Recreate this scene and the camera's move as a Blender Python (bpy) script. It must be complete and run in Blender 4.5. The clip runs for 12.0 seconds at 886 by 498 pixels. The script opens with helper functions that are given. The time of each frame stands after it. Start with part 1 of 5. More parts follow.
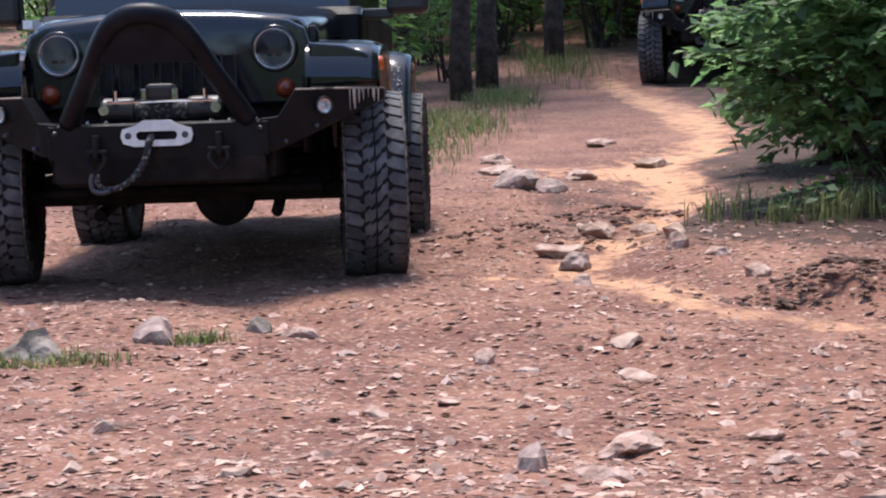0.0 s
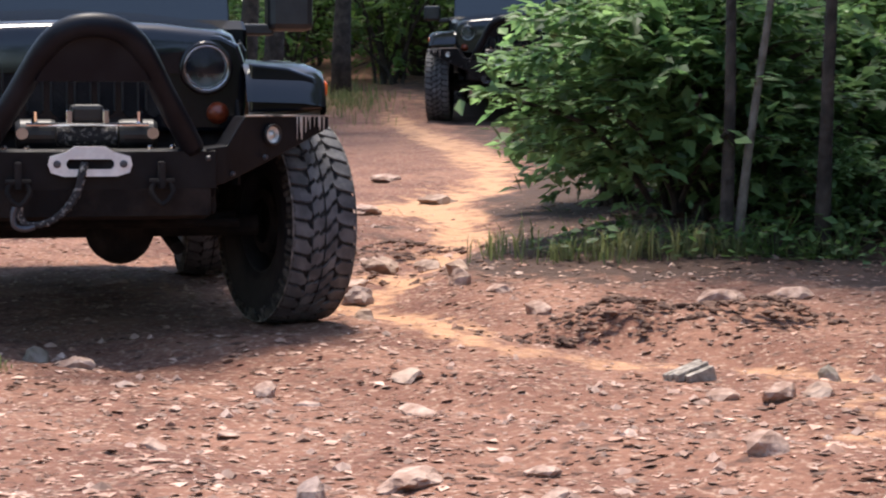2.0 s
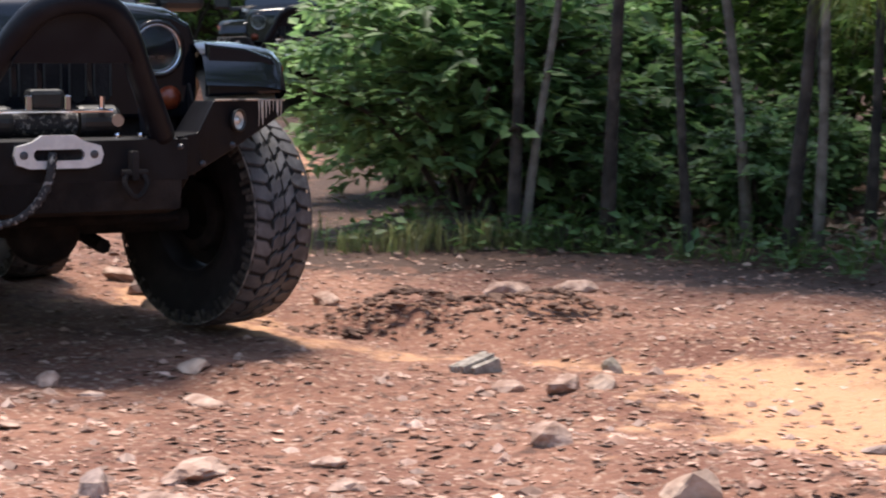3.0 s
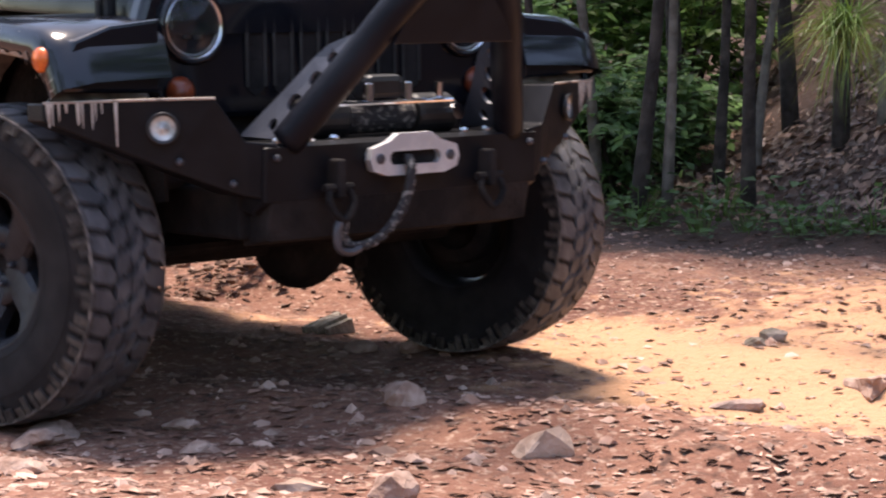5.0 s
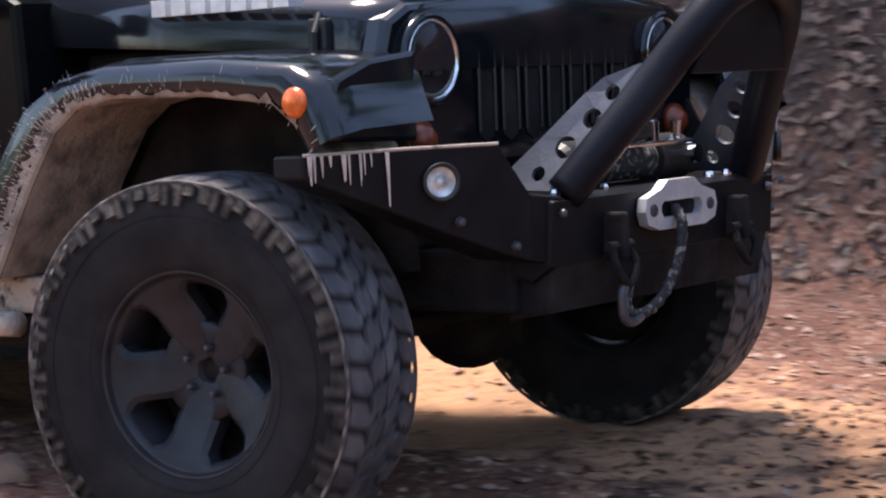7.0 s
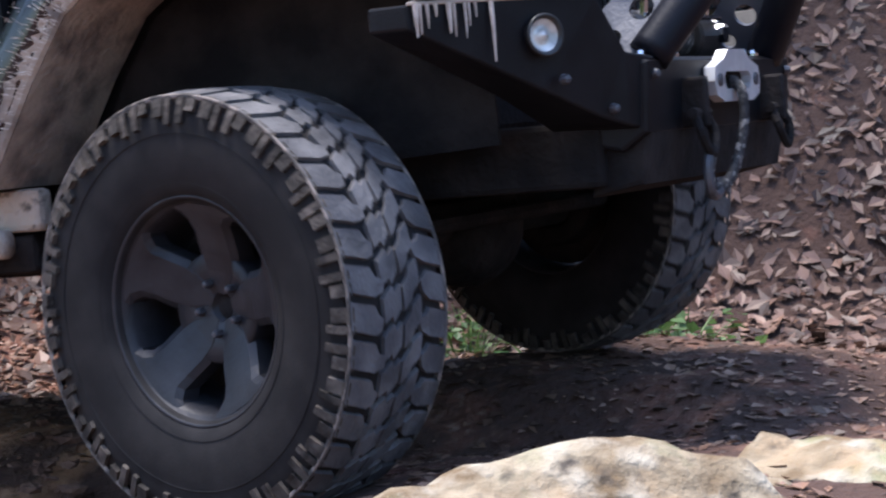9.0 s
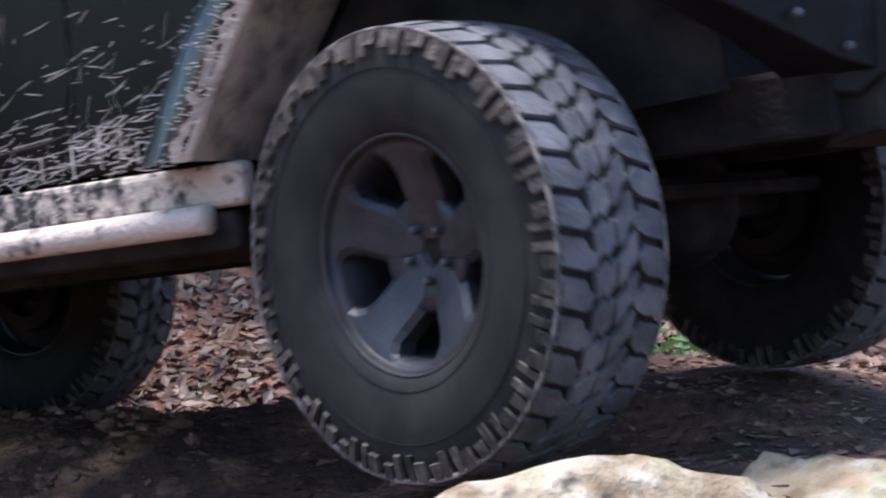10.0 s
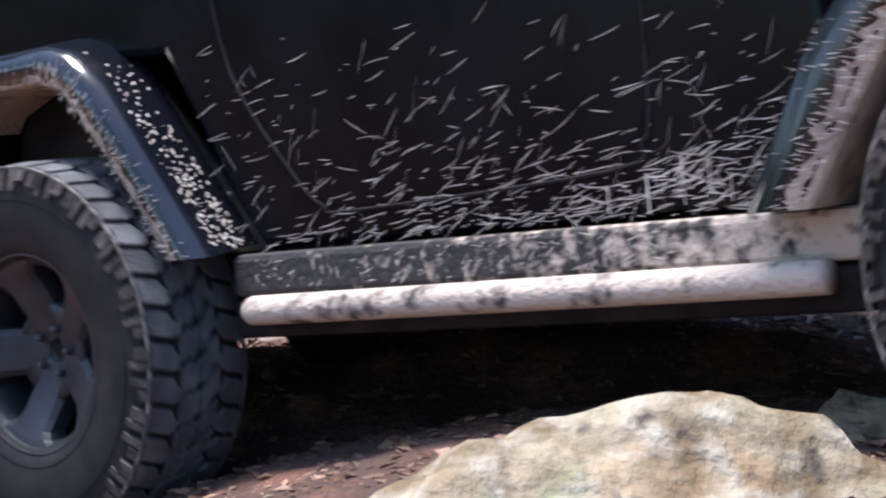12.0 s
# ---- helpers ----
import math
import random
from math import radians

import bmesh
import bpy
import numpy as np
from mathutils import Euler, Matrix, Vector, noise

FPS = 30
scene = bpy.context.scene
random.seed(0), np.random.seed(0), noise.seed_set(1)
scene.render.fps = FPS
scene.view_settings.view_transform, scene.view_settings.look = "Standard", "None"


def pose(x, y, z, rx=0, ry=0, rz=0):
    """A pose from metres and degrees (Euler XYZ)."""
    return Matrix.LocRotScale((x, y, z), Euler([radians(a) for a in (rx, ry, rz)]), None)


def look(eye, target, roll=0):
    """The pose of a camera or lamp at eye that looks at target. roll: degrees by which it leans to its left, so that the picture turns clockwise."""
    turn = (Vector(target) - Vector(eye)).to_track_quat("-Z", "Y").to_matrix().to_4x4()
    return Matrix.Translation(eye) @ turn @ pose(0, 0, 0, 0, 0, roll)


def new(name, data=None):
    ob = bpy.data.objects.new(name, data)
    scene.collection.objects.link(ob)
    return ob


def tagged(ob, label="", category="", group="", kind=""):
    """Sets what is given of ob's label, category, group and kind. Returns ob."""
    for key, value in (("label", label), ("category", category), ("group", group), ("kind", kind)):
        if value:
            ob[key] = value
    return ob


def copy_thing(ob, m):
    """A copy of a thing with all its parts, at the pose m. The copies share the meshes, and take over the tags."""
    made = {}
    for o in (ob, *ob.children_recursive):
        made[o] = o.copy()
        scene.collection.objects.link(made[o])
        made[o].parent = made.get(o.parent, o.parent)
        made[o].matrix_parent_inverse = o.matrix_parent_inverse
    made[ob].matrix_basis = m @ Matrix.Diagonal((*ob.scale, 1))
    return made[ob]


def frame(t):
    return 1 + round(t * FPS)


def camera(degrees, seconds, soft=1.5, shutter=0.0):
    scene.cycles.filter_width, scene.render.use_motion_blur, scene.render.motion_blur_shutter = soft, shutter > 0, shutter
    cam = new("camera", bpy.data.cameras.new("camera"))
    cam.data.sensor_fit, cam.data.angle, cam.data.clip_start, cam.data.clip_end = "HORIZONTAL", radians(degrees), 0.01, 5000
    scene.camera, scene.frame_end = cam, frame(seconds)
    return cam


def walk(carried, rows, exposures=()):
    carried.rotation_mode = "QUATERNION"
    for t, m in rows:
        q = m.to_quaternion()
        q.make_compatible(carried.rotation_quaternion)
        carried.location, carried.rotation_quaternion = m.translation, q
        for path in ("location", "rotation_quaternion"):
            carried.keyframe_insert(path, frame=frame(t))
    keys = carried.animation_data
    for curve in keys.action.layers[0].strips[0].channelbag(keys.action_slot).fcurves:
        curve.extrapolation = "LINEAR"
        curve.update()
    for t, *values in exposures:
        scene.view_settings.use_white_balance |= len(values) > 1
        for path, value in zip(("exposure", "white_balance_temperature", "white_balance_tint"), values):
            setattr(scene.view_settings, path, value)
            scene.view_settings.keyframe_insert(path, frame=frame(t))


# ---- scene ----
# ---------- camera ----------
cam = camera(24.1, 12.0, soft=2.1, shutter=0.4)
walk(cam, [
    (0.0, pose(0, 0, 0.95, 84.65, 2.28, -0.22)),
    (0.5, pose(0, 0, 0.95, 84.73, 2.09, -0.44)),
    (1.0, pose(0, 0, 0.95, 84.56, 1.38, -2.64)),
    (1.5, pose(0, 0, 0.95, 85.03, 0.76, -5.09)),
    (2.0, pose(0, 0, 0.95, 85.45, 0.56, -6.07)),
    (2.5, pose(0, 0, 0.95, 85.46, 0.09, -8.56)),
    (3.0, pose(0, 0, 0.95, 85.20, -0.54, -11.84)),
    (3.5, pose(0, 0, 0.95, 84.80, -0.97, -14.07)),
    (3.7, pose(0, 0, 0.95, 84.55, -1.00, -14.43)),
    (5.3, pose(0, 0, 0.95, 84.15, -0.60, -16.34)),
    (5.5, pose(0, 0, 0.95, 84.32, -0.68, -16.61)),
    (6.0, pose(0, 0, 0.95, 84.93, -0.50, -17.91)),
    (6.5, pose(0, 0, 0.95, 84.52, -0.10, -24.34)),
    (6.7, pose(0, 0, 0.95, 84.56, 0.11, -26.90)),
    (8.3, pose(0, 0, 0.95, 84.02, 1.90, -55.01)),
    (8.5, pose(0, 0, 0.95, 84.35, 1.53, -58.04)),
    (9.0, pose(0, 0, 0.95, 84.66, 0.33, -61.10)),
    (9.5, pose(0, 0, 0.95, 85.32, 0.09, -61.23)),
    (10.0, pose(0, 0, 0.95, 85.12, -0.09, -60.96)),
    (10.5, pose(0, 0, 0.95, 84.82, -0.70, -59.65)),
    (11.0, pose(0, 0, 0.95, 85.08, -0.47, -57.84)),
    (11.5, pose(0, 0, 0.95, 84.28, -0.38, -58.13)),
    (12.0, pose(0, 0, 0.95, 83.36, 0.06, -58.89)),
], exposures=[(0.0, 1.45, 6250, 15), (2.5, 1.58, 6900, 12), (3.7, 1.58, 6900, 14), (5.5, 1.86, 7300, 19), (6.6, 1.80, 6900, 17), (8.5, 1.75, 6300, 15), (9.6, 2.05, 5900, 14), (12.0, 1.90, 5950, 13)])

# The vehicle's way: seconds, place of the point under its front axle, heading, pitch, roll.
DRIVE = [
    (0.0, -1.136, 9.284, -0.043, -92.10, 1.38, -0.40),
    (0.5, -1.069, 9.096, -0.037, -91.47, 0.54, -0.57),
    (1.0, -0.965, 8.914, -0.040, -88.82, -0.25, -0.71),
    (1.5, -0.805, 8.638, -0.037, -85.76, -0.22, -0.41),
    (2.0, -0.586, 8.275, -0.019, -81.95, 0.20, -0.71),
    (2.5, -0.321, 7.882, 0.002, -78.30, 0.99, -1.75),
    (3.0, -0.035, 7.546, -0.023, -73.63, 0.83, 0.68),
    (3.5, 0.292, 7.243, -0.055, -71.19, 0.25, -0.32),
    (3.7, 0.421, 7.109, -0.059, -70.26, 0.14, -0.93),
    (5.3, 1.292, 5.632, -0.075, -64.51, 1.17, 1.56),
    (5.5, 1.411, 5.489, -0.117, -63.98, 0.16, -0.35),
    (6.0, 1.738, 5.127, -0.091, -63.72, 0.67, -1.15),
    (6.5, 2.161, 4.742, -0.109, -64.35, 1.36, -1.47),
    (6.7, 2.319, 4.608, -0.123, -66.03, 1.66, -0.72),
    (8.3, 3.867, 2.763, -0.043, -84.10, 4.17, 3.71),
    (8.5, 3.958, 2.570, 0.023, -85.11, 4.57, 2.90),
    (9.0, 4.078, 2.250, 0.140, -87.23, 5.14, -0.04),
    (9.5, 4.090, 2.038, 0.177, -88.57, 6.06, -1.47),
    (10.0, 4.099, 1.730, 0.244, -90.94, 8.31, -1.31),
    (10.5, 4.066, 1.340, 0.159, -92.57, 6.91, -0.97),
    (11.0, 3.951, 1.119, 0.156, -93.17, 8.00, -3.63),
    (11.5, 3.911, 0.864, 0.123, -95.24, 7.47, -1.78),
    (12.0, 3.840, 0.447, 0.115, -99.19, 7.60, -0.09),
]

# ---------- light ----------
world = bpy.data.worlds.new("sky")
scene.world = world
world.use_nodes = True
wn = world.node_tree.nodes
sky = wn.new("ShaderNodeTexSky")
sky.sky_type, sky.sun_disc = "NISHITA", False
sky.sun_elevation, sky.sun_rotation = radians(74), radians(-13)
wn["Background"].inputs[1].default_value = 0.15
world.node_tree.links.new(sky.outputs[0], wn["Background"].inputs[0])
sun = new("sun", bpy.data.lights.new("sun", "SUN"))
sun.data.energy, sun.data.angle, sun.data.color = 2.4, radians(16), (1.0, 0.93, 0.84)
sun.matrix_world = look((-2.0, 15.5, 30.0), (0.0, 7.0, 0.0))


# ---------- materials ----------
def mat(name, color, rough=0.7, metal=0.0, color2=None, scale=8.0, bump=0.0, bump_scale=40.0, coat=0.0, spec=0.5, detail=6.0, mix=(0.4, 0.65), rnd=0.0):
    m = bpy.data.materials.new(name)
    m.use_nodes = True
    n, l = m.node_tree.nodes, m.node_tree.links
    b = n["Principled BSDF"]
    b.inputs["Roughness"].default_value, b.inputs["Metallic"].default_value = rough, metal
    b.inputs["Coat Weight"].default_value, b.inputs["Specular IOR Level"].default_value = coat, spec
    b.inputs["Base Color"].default_value = (*color, 1)
    tc = n.new("ShaderNodeTexCoord")
    out = None
    if color2:
        t = n.new("ShaderNodeTexNoise")
        t.inputs["Scale"].default_value, t.inputs["Detail"].default_value = scale, detail
        l.new(tc.outputs["Object"], t.inputs["Vector"])
        r = n.new("ShaderNodeValToRGB")
        r.color_ramp.elements[0].position, r.color_ramp.elements[1].position = mix
        r.color_ramp.elements[0].color, r.color_ramp.elements[1].color = (*color, 1), (*color2, 1)
        l.new(t.outputs["Fac"], r.inputs["Fac"])
        out = r.outputs["Color"]
        if rnd:
            g = n.new("ShaderNodeNewGeometry")
            h = n.new("ShaderNodeHueSaturation")
            mr = n.new("ShaderNodeMapRange")
            mr.inputs["To Min"].default_value, mr.inputs["To Max"].default_value = 1 - rnd, 1 + rnd
            l.new(g.outputs["Random Per Island"], mr.inputs["Value"])
            l.new(mr.outputs["Result"], h.inputs["Value"])
            l.new(out, h.inputs["Color"])
            out = h.outputs["Color"]
        l.new(out, b.inputs["Base Color"])
    if bump:
        t2 = n.new("ShaderNodeTexNoise")
        t2.inputs["Scale"].default_value, t2.inputs["Detail"].default_value = bump_scale, 5
        l.new(tc.outputs["Object"], t2.inputs["Vector"])
        bp = n.new("ShaderNodeBump")
        bp.inputs["Strength"].default_value, bp.inputs["Distance"].default_value = bump, 0.02
        l.new(t2.outputs["Fac"], bp.inputs["Height"])
        l.new(bp.outputs["Normal"], b.inputs["Normal"])
    return m


def leaf_mat(name, c1, c2, rnd=0.35, trans=0.25):
    m = mat(name, c1, 0.5, color2=c2, scale=3.0, rnd=rnd)
    b = m.node_tree.nodes["Principled BSDF"]
    b.inputs["Transmission Weight"].default_value = 0.0
    n, l = m.node_tree.nodes, m.node_tree.links
    tr = n.new("ShaderNodeBsdfTranslucent")
    mx = n.new("ShaderNodeMixShader")
    mx.inputs[0].default_value = trans
    src = b.inputs["Base Color"].links[0].from_socket
    l.new(src, tr.inputs["Color"])
    l.new(b.outputs[0], mx.inputs[1])
    l.new(tr.outputs[0], mx.inputs[2])
    l.new(mx.outputs[0], n["Material Output"].inputs[0])
    return m


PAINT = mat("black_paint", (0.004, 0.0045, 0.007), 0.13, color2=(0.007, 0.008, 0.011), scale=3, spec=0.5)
# PAINT again for tub and door, the sides' dimmer light put into the colour
BODY = mat("shade_darkened_black_paint", (0.0022, 0.0025, 0.0032), 0.2, color2=(0.0045, 0.005, 0.006), scale=5, spec=0.09)
TRIM = mat("black_plastic", (0.008, 0.008, 0.009), 0.45, color2=(0.016, 0.016, 0.017), scale=14, bump=0.1, bump_scale=200)
BUMPER = mat("textured_black_steel", (0.007, 0.007, 0.0085), 0.40, color2=(0.011, 0.011, 0.013), scale=10, bump=0.12, bump_scale=260, spec=0.14)
STING = mat("satin_grey_black_steel", (0.006, 0.0065, 0.010), 0.42, color2=(0.011, 0.0125, 0.017), spec=0.14, scale=7, bump=0.08, bump_scale=180)
DARK = mat("undercarriage_grime_and_slot_shade", (0.011, 0.010, 0.0105), 0.9, color2=(0.027, 0.023, 0.022), spec=0.15, scale=9, bump=0.3, bump_scale=60)
RUBBER = mat("dusty_rubber", (0.009, 0.0085, 0.0095), 0.75, color2=(0.019, 0.0175, 0.018), spec=0.2, scale=11, bump=0.05, bump_scale=200, detail=8)
RIM = mat("dark_grey_alloy", (0.013, 0.0135, 0.017), 0.46, 0.1, color2=(0.026, 0.027, 0.032), scale=9, spec=0.3, bump=0.08, bump_scale=90)
RIMLIT = mat("grey_alloy", (0.05, 0.052, 0.062), 0.4, 0.3, color2=(0.07, 0.07, 0.08), scale=9)
ALU = mat("cast_aluminium", (0.62, 0.62, 0.64), 0.38, 0.55, color2=(0.74, 0.74, 0.75), scale=30, bump=0.05)
CHROME = mat("chrome", (0.75, 0.75, 0.77), 0.12, 1.0)
AMBER = mat("amber_plastic", (0.58, 0.095, 0.012), 0.22, color2=(0.72, 0.16, 0.02), scale=60, spec=0.6)
REDDISH = mat("dusty_amber_plastic", (0.14, 0.022, 0.008), 0.3, color2=(0.22, 0.042, 0.013), scale=50)
LAMP = mat("lamp_reflector", (0.36, 0.365, 0.35), 0.25, 0.2, color2=(0.74, 0.74, 0.71), scale=16)
ROPE = mat("braided_rope", (0.018, 0.018, 0.021), 0.8, color2=(0.20, 0.19, 0.18), scale=60, mix=(0.54, 0.64), bump=0.4, bump_scale=160)
MUD = mat("dried_mud", (0.40, 0.34, 0.29), 0.95, color2=(0.60, 0.54, 0.48), scale=25, bump=0.3, bump_scale=90)
SILL = mat("mud_caked_sill", (0.020, 0.018, 0.017), 0.85, color2=(0.40, 0.33, 0.27), scale=34, mix=(0.46, 0.64), detail=10, bump=0.4, bump_scale=70)
TUBE = mat("mud_dusted_tube", (0.42, 0.345, 0.285), 0.9, color2=(0.05, 0.043, 0.04), scale=19, mix=(0.56, 0.70), detail=9, bump=0.5, bump_scale=70)
FLAREMUD = mat("mud_caked_flare", (0.33, 0.265, 0.21), 0.95, color2=(0.10, 0.08, 0.07), scale=12, mix=(0.45, 0.7), bump=0.4, bump_scale=60)
SIDEWALL = mat("dust_browned_rubber", (0.024, 0.021, 0.019), 0.85, color2=(0.085, 0.072, 0.062), spec=0.25, scale=26, bump=0.3, bump_scale=120, rnd=0.35)
GLASS = mat("tinted_glass", (0.01, 0.012, 0.012), 0.05, spec=0.8)
ROCK = mat("brown_rock", (0.22, 0.14, 0.10), 0.9, color2=(0.40, 0.29, 0.225), scale=9, bump=0.6, bump_scale=24, rnd=0.2)
BOULDER = mat("lichen_boulder", (0.13, 0.088, 0.046), 0.92, color2=(0.31, 0.26, 0.18), scale=7.5, bump=0.9, bump_scale=26, mix=(0.38, 0.60), detail=10)
BARK = mat("bark", (0.022, 0.016, 0.012), 0.95, color2=(0.066, 0.049, 0.038), scale=10, bump=0.8, bump_scale=30)
PALEBARK = mat("pale_bark", (0.09, 0.075, 0.058), 0.95, color2=(0.19, 0.16, 0.13), scale=9, bump=0.6, bump_scale=30)
LEAF = leaf_mat("broad_leaf", (0.105, 0.20, 0.075), (0.21, 0.335, 0.13), 0.5, 0.6)
LEAFD = leaf_mat("woodland_leaf", (0.085, 0.17, 0.042), (0.19, 0.30, 0.09), 0.45, 0.6)
GRASS = leaf_mat("grass_blade", (0.09, 0.145, 0.045), (0.22, 0.22, 0.095), 0.45, 0.5)
NEEDLE = leaf_mat("pine_needle", (0.08, 0.15, 0.03), (0.14, 0.22, 0.05), 0.3)
LITTER = leaf_mat("dead_leaf", (0.060, 0.030, 0.020), (0.24, 0.14, 0.095), 0.65, 0.1)
CRUMB = leaf_mat("leaf_crumb", (0.09, 0.047, 0.03), (0.30, 0.19, 0.13), 0.6, 0.1)
CHIP = mat("bark_chip", (0.17, 0.078, 0.050), 0.95, color2=(0.45, 0.30, 0.235), scale=7, rnd=0.55)
PEBBLE = mat("pebble", (0.25, 0.14, 0.10), 0.92, color2=(0.45, 0.32, 0.26), scale=4, rnd=0.35, bump=0.3)

# mud on the sill thickens towards the front wheel
sn, sl = SILL.node_tree.nodes, SILL.node_tree.links
sc, sx, sm, sa = sn.new("ShaderNodeTexCoord"), sn.new("ShaderNodeSeparateXYZ"), sn.new("ShaderNodeMath"), sn.new("ShaderNodeMath")
ramp_in = [e for e in sn if e.type == "VALTORGB"][0].inputs["Fac"]
sm.operation, sm.inputs[1].default_value, sm.inputs[2].default_value = "MULTIPLY_ADD", 0.30, 0.33
sl.new(sc.outputs["Object"], sx.inputs[0])
sl.new(sx.outputs["X"], sm.inputs[0])
sl.new(ramp_in.links[0].from_socket, sa.inputs[0])
sl.new(sm.outputs[0], sa.inputs[1])
sl.new(sa.outputs[0], ramp_in)

bn, bl = BOULDER.node_tree.nodes, BOULDER.node_tree.links
for tone, size, lo, hi in (((0.27, 0.165, 0.08), 4.0, 0.48, 0.66), ((0.20, 0.21, 0.11), 6.0, 0.54, 0.70), ((0.36, 0.325, 0.255), 13.0, 0.52, 0.74), ((0.06, 0.048, 0.036), 17.0, 0.58, 0.72)):
    bt, br, bx, bc = bn.new("ShaderNodeTexNoise"), bn.new("ShaderNodeMapRange"), bn.new("ShaderNodeMix"), bn.new("ShaderNodeTexCoord")
    bt.inputs["Scale"].default_value, bt.inputs["Detail"].default_value = size, 9
    br.inputs["From Min"].default_value, br.inputs["From Max"].default_value = lo, hi
    bx.data_type, bx.inputs["B"].default_value = "RGBA", (*tone, 1)
    bp = bn["Principled BSDF"].inputs["Base Color"]
    bl.new(bc.outputs["Object"], bt.inputs["Vector"])
    bl.new(bt.outputs["Fac"], br.inputs["Value"])
    bl.new(br.outputs["Result"], bx.inputs["Factor"])
    bl.new(bp.links[0].from_socket, bx.inputs["A"])
    bl.new(bx.outputs["Result"], bp)


def ground_mat():
    m = mat("red_dirt", (0.125, 0.048, 0.030), 0.95, color2=(0.235, 0.110, 0.070), scale=1.6, detail=9, mix=(0.35, 0.66))
    n, l = m.node_tree.nodes, m.node_tree.links
    b = n["Principled BSDF"]
    base = b.inputs["Base Color"].links[0].from_socket
    tc = n.new("ShaderNodeTexCoord")

    def mixed(a, color, fac):
        x = n.new("ShaderNodeMix")
        x.data_type = "RGBA"
        l.new(fac, x.inputs["Factor"])
        l.new(a, x.inputs["A"])
        x.inputs["B"].default_value = (*color, 1)
        return x.outputs["Result"]

    def ramp(sock, lo, hi):
        r = n.new("ShaderNodeMapRange")
        r.inputs["From Min"].default_value, r.inputs["From Max"].default_value = lo, hi
        l.new(sock, r.inputs["Value"])
        return r.outputs["Result"]

    def tex(scale, det=6.0):
        t = n.new("ShaderNodeTexNoise")
        t.inputs["Scale"].default_value, t.inputs["Detail"].default_value = scale, det
        l.new(tc.outputs["Object"], t.inputs["Vector"])
        return t.outputs["Fac"]
    fine = tex(38, 8)
    col = mixed(base, (0.34, 0.22, 0.16), ramp(fine, 0.54, 0.68))
    col = mixed(col, (0.075, 0.034, 0.022), ramp(tex(17, 7), 0.56, 0.70))
    # litter's brown is darkened further for the canopy's shade on the bank
    for name, color in (("sand", (0.45, 0.245, 0.135)), ("litter", (0.055, 0.028, 0.019))):
        a = n.new("ShaderNodeAttribute")
        a.attribute_name = name
        ad = n.new("ShaderNodeMath")
        ad.operation = "MULTIPLY_ADD"
        l.new(tex(7 if name == "sand" else 5, 10), ad.inputs[0])
        ad.inputs[1].default_value = 1.5
        l.new(a.outputs["Fac"], ad.inputs[2])
        col = mixed(col, color, ramp(ad.outputs[0], 1.0, 1.35))
    l.new(col, b.inputs["Base Color"])
    bp = n.new("ShaderNodeBump")
    bp.inputs["Strength"].default_value, bp.inputs["Distance"].default_value = 0.8, 0.03
    l.new(tex(30, 9), bp.inputs["Height"])
    l.new(bp.outputs["Normal"], b.inputs["Normal"])
    return m


DIRT = ground_mat()


# ---------- mesh helpers ----------
def finish(name, me, material, smooth=False):
    me.materials.append(material)
    if smooth:
        me.shade_smooth()
    return me


def part(name, bm, material, parent=None, label="", smooth=False, m=None):
    me = bpy.data.meshes.new(name)
    bm.to_mesh(me)
    bm.free()
    finish(name, me, material, smooth)
    ob = new(name, me)
    if m is not None:
        ob.matrix_basis = m
    if parent is not None:
        ob.parent = parent
    return tagged(ob, label)


def raw(name, verts, faces, material, parent=None, label="", smooth=False):
    me = bpy.data.meshes.new(name)
    me.from_pydata([tuple(v) for v in verts], [], [tuple(f) for f in faces])
    finish(name, me, material, smooth)
    ob = new(name, me)
    if parent is not None:
        ob.parent = parent
    return tagged(ob, label)


def box(bm, x0, x1, y0, y1, z0, z1, bevel=0.0):
    r = bmesh.ops.create_cube(bm, size=1.0)
    for v in r["verts"]:
        v.co = Vector(((x0 + x1) / 2 + v.co.x * (x1 - x0), (y0 + y1) / 2 + v.co.y * (y1 - y0), (z0 + z1) / 2 + v.co.z * (z1 - z0)))
    if bevel:
        es = list({e for v in r["verts"] for e in v.link_edges})
        bmesh.ops.bevel(bm, geom=es, offset=bevel, segments=2, affect="EDGES", profile=0.5)


def prism(bm, outline, depth, to, bevel=0.0):
    """Extrudes a 2D outline by depth; to(u, v, w) places a point."""
    n = len(outline)
    a = [bm.verts.new(to(u, v, 0.0)) for u, v in outline]
    b = [bm.verts.new(to(u, v, depth)) for u, v in outline]
    fs = [bm.faces.new(a[::-1]), bm.faces.new(b)]
    for i in range(n):
        fs.append(bm.faces.new((a[i], a[(i + 1) % n], b[(i + 1) % n], b[i])))
    bmesh.ops.recalc_face_normals(bm, faces=fs)
    if bevel:
        es = [e for e in {e for f in fs[:2] for e in f.edges}]
        bmesh.ops.bevel(bm, geom=es, offset=bevel, segments=2, affect="EDGES", profile=0.5)


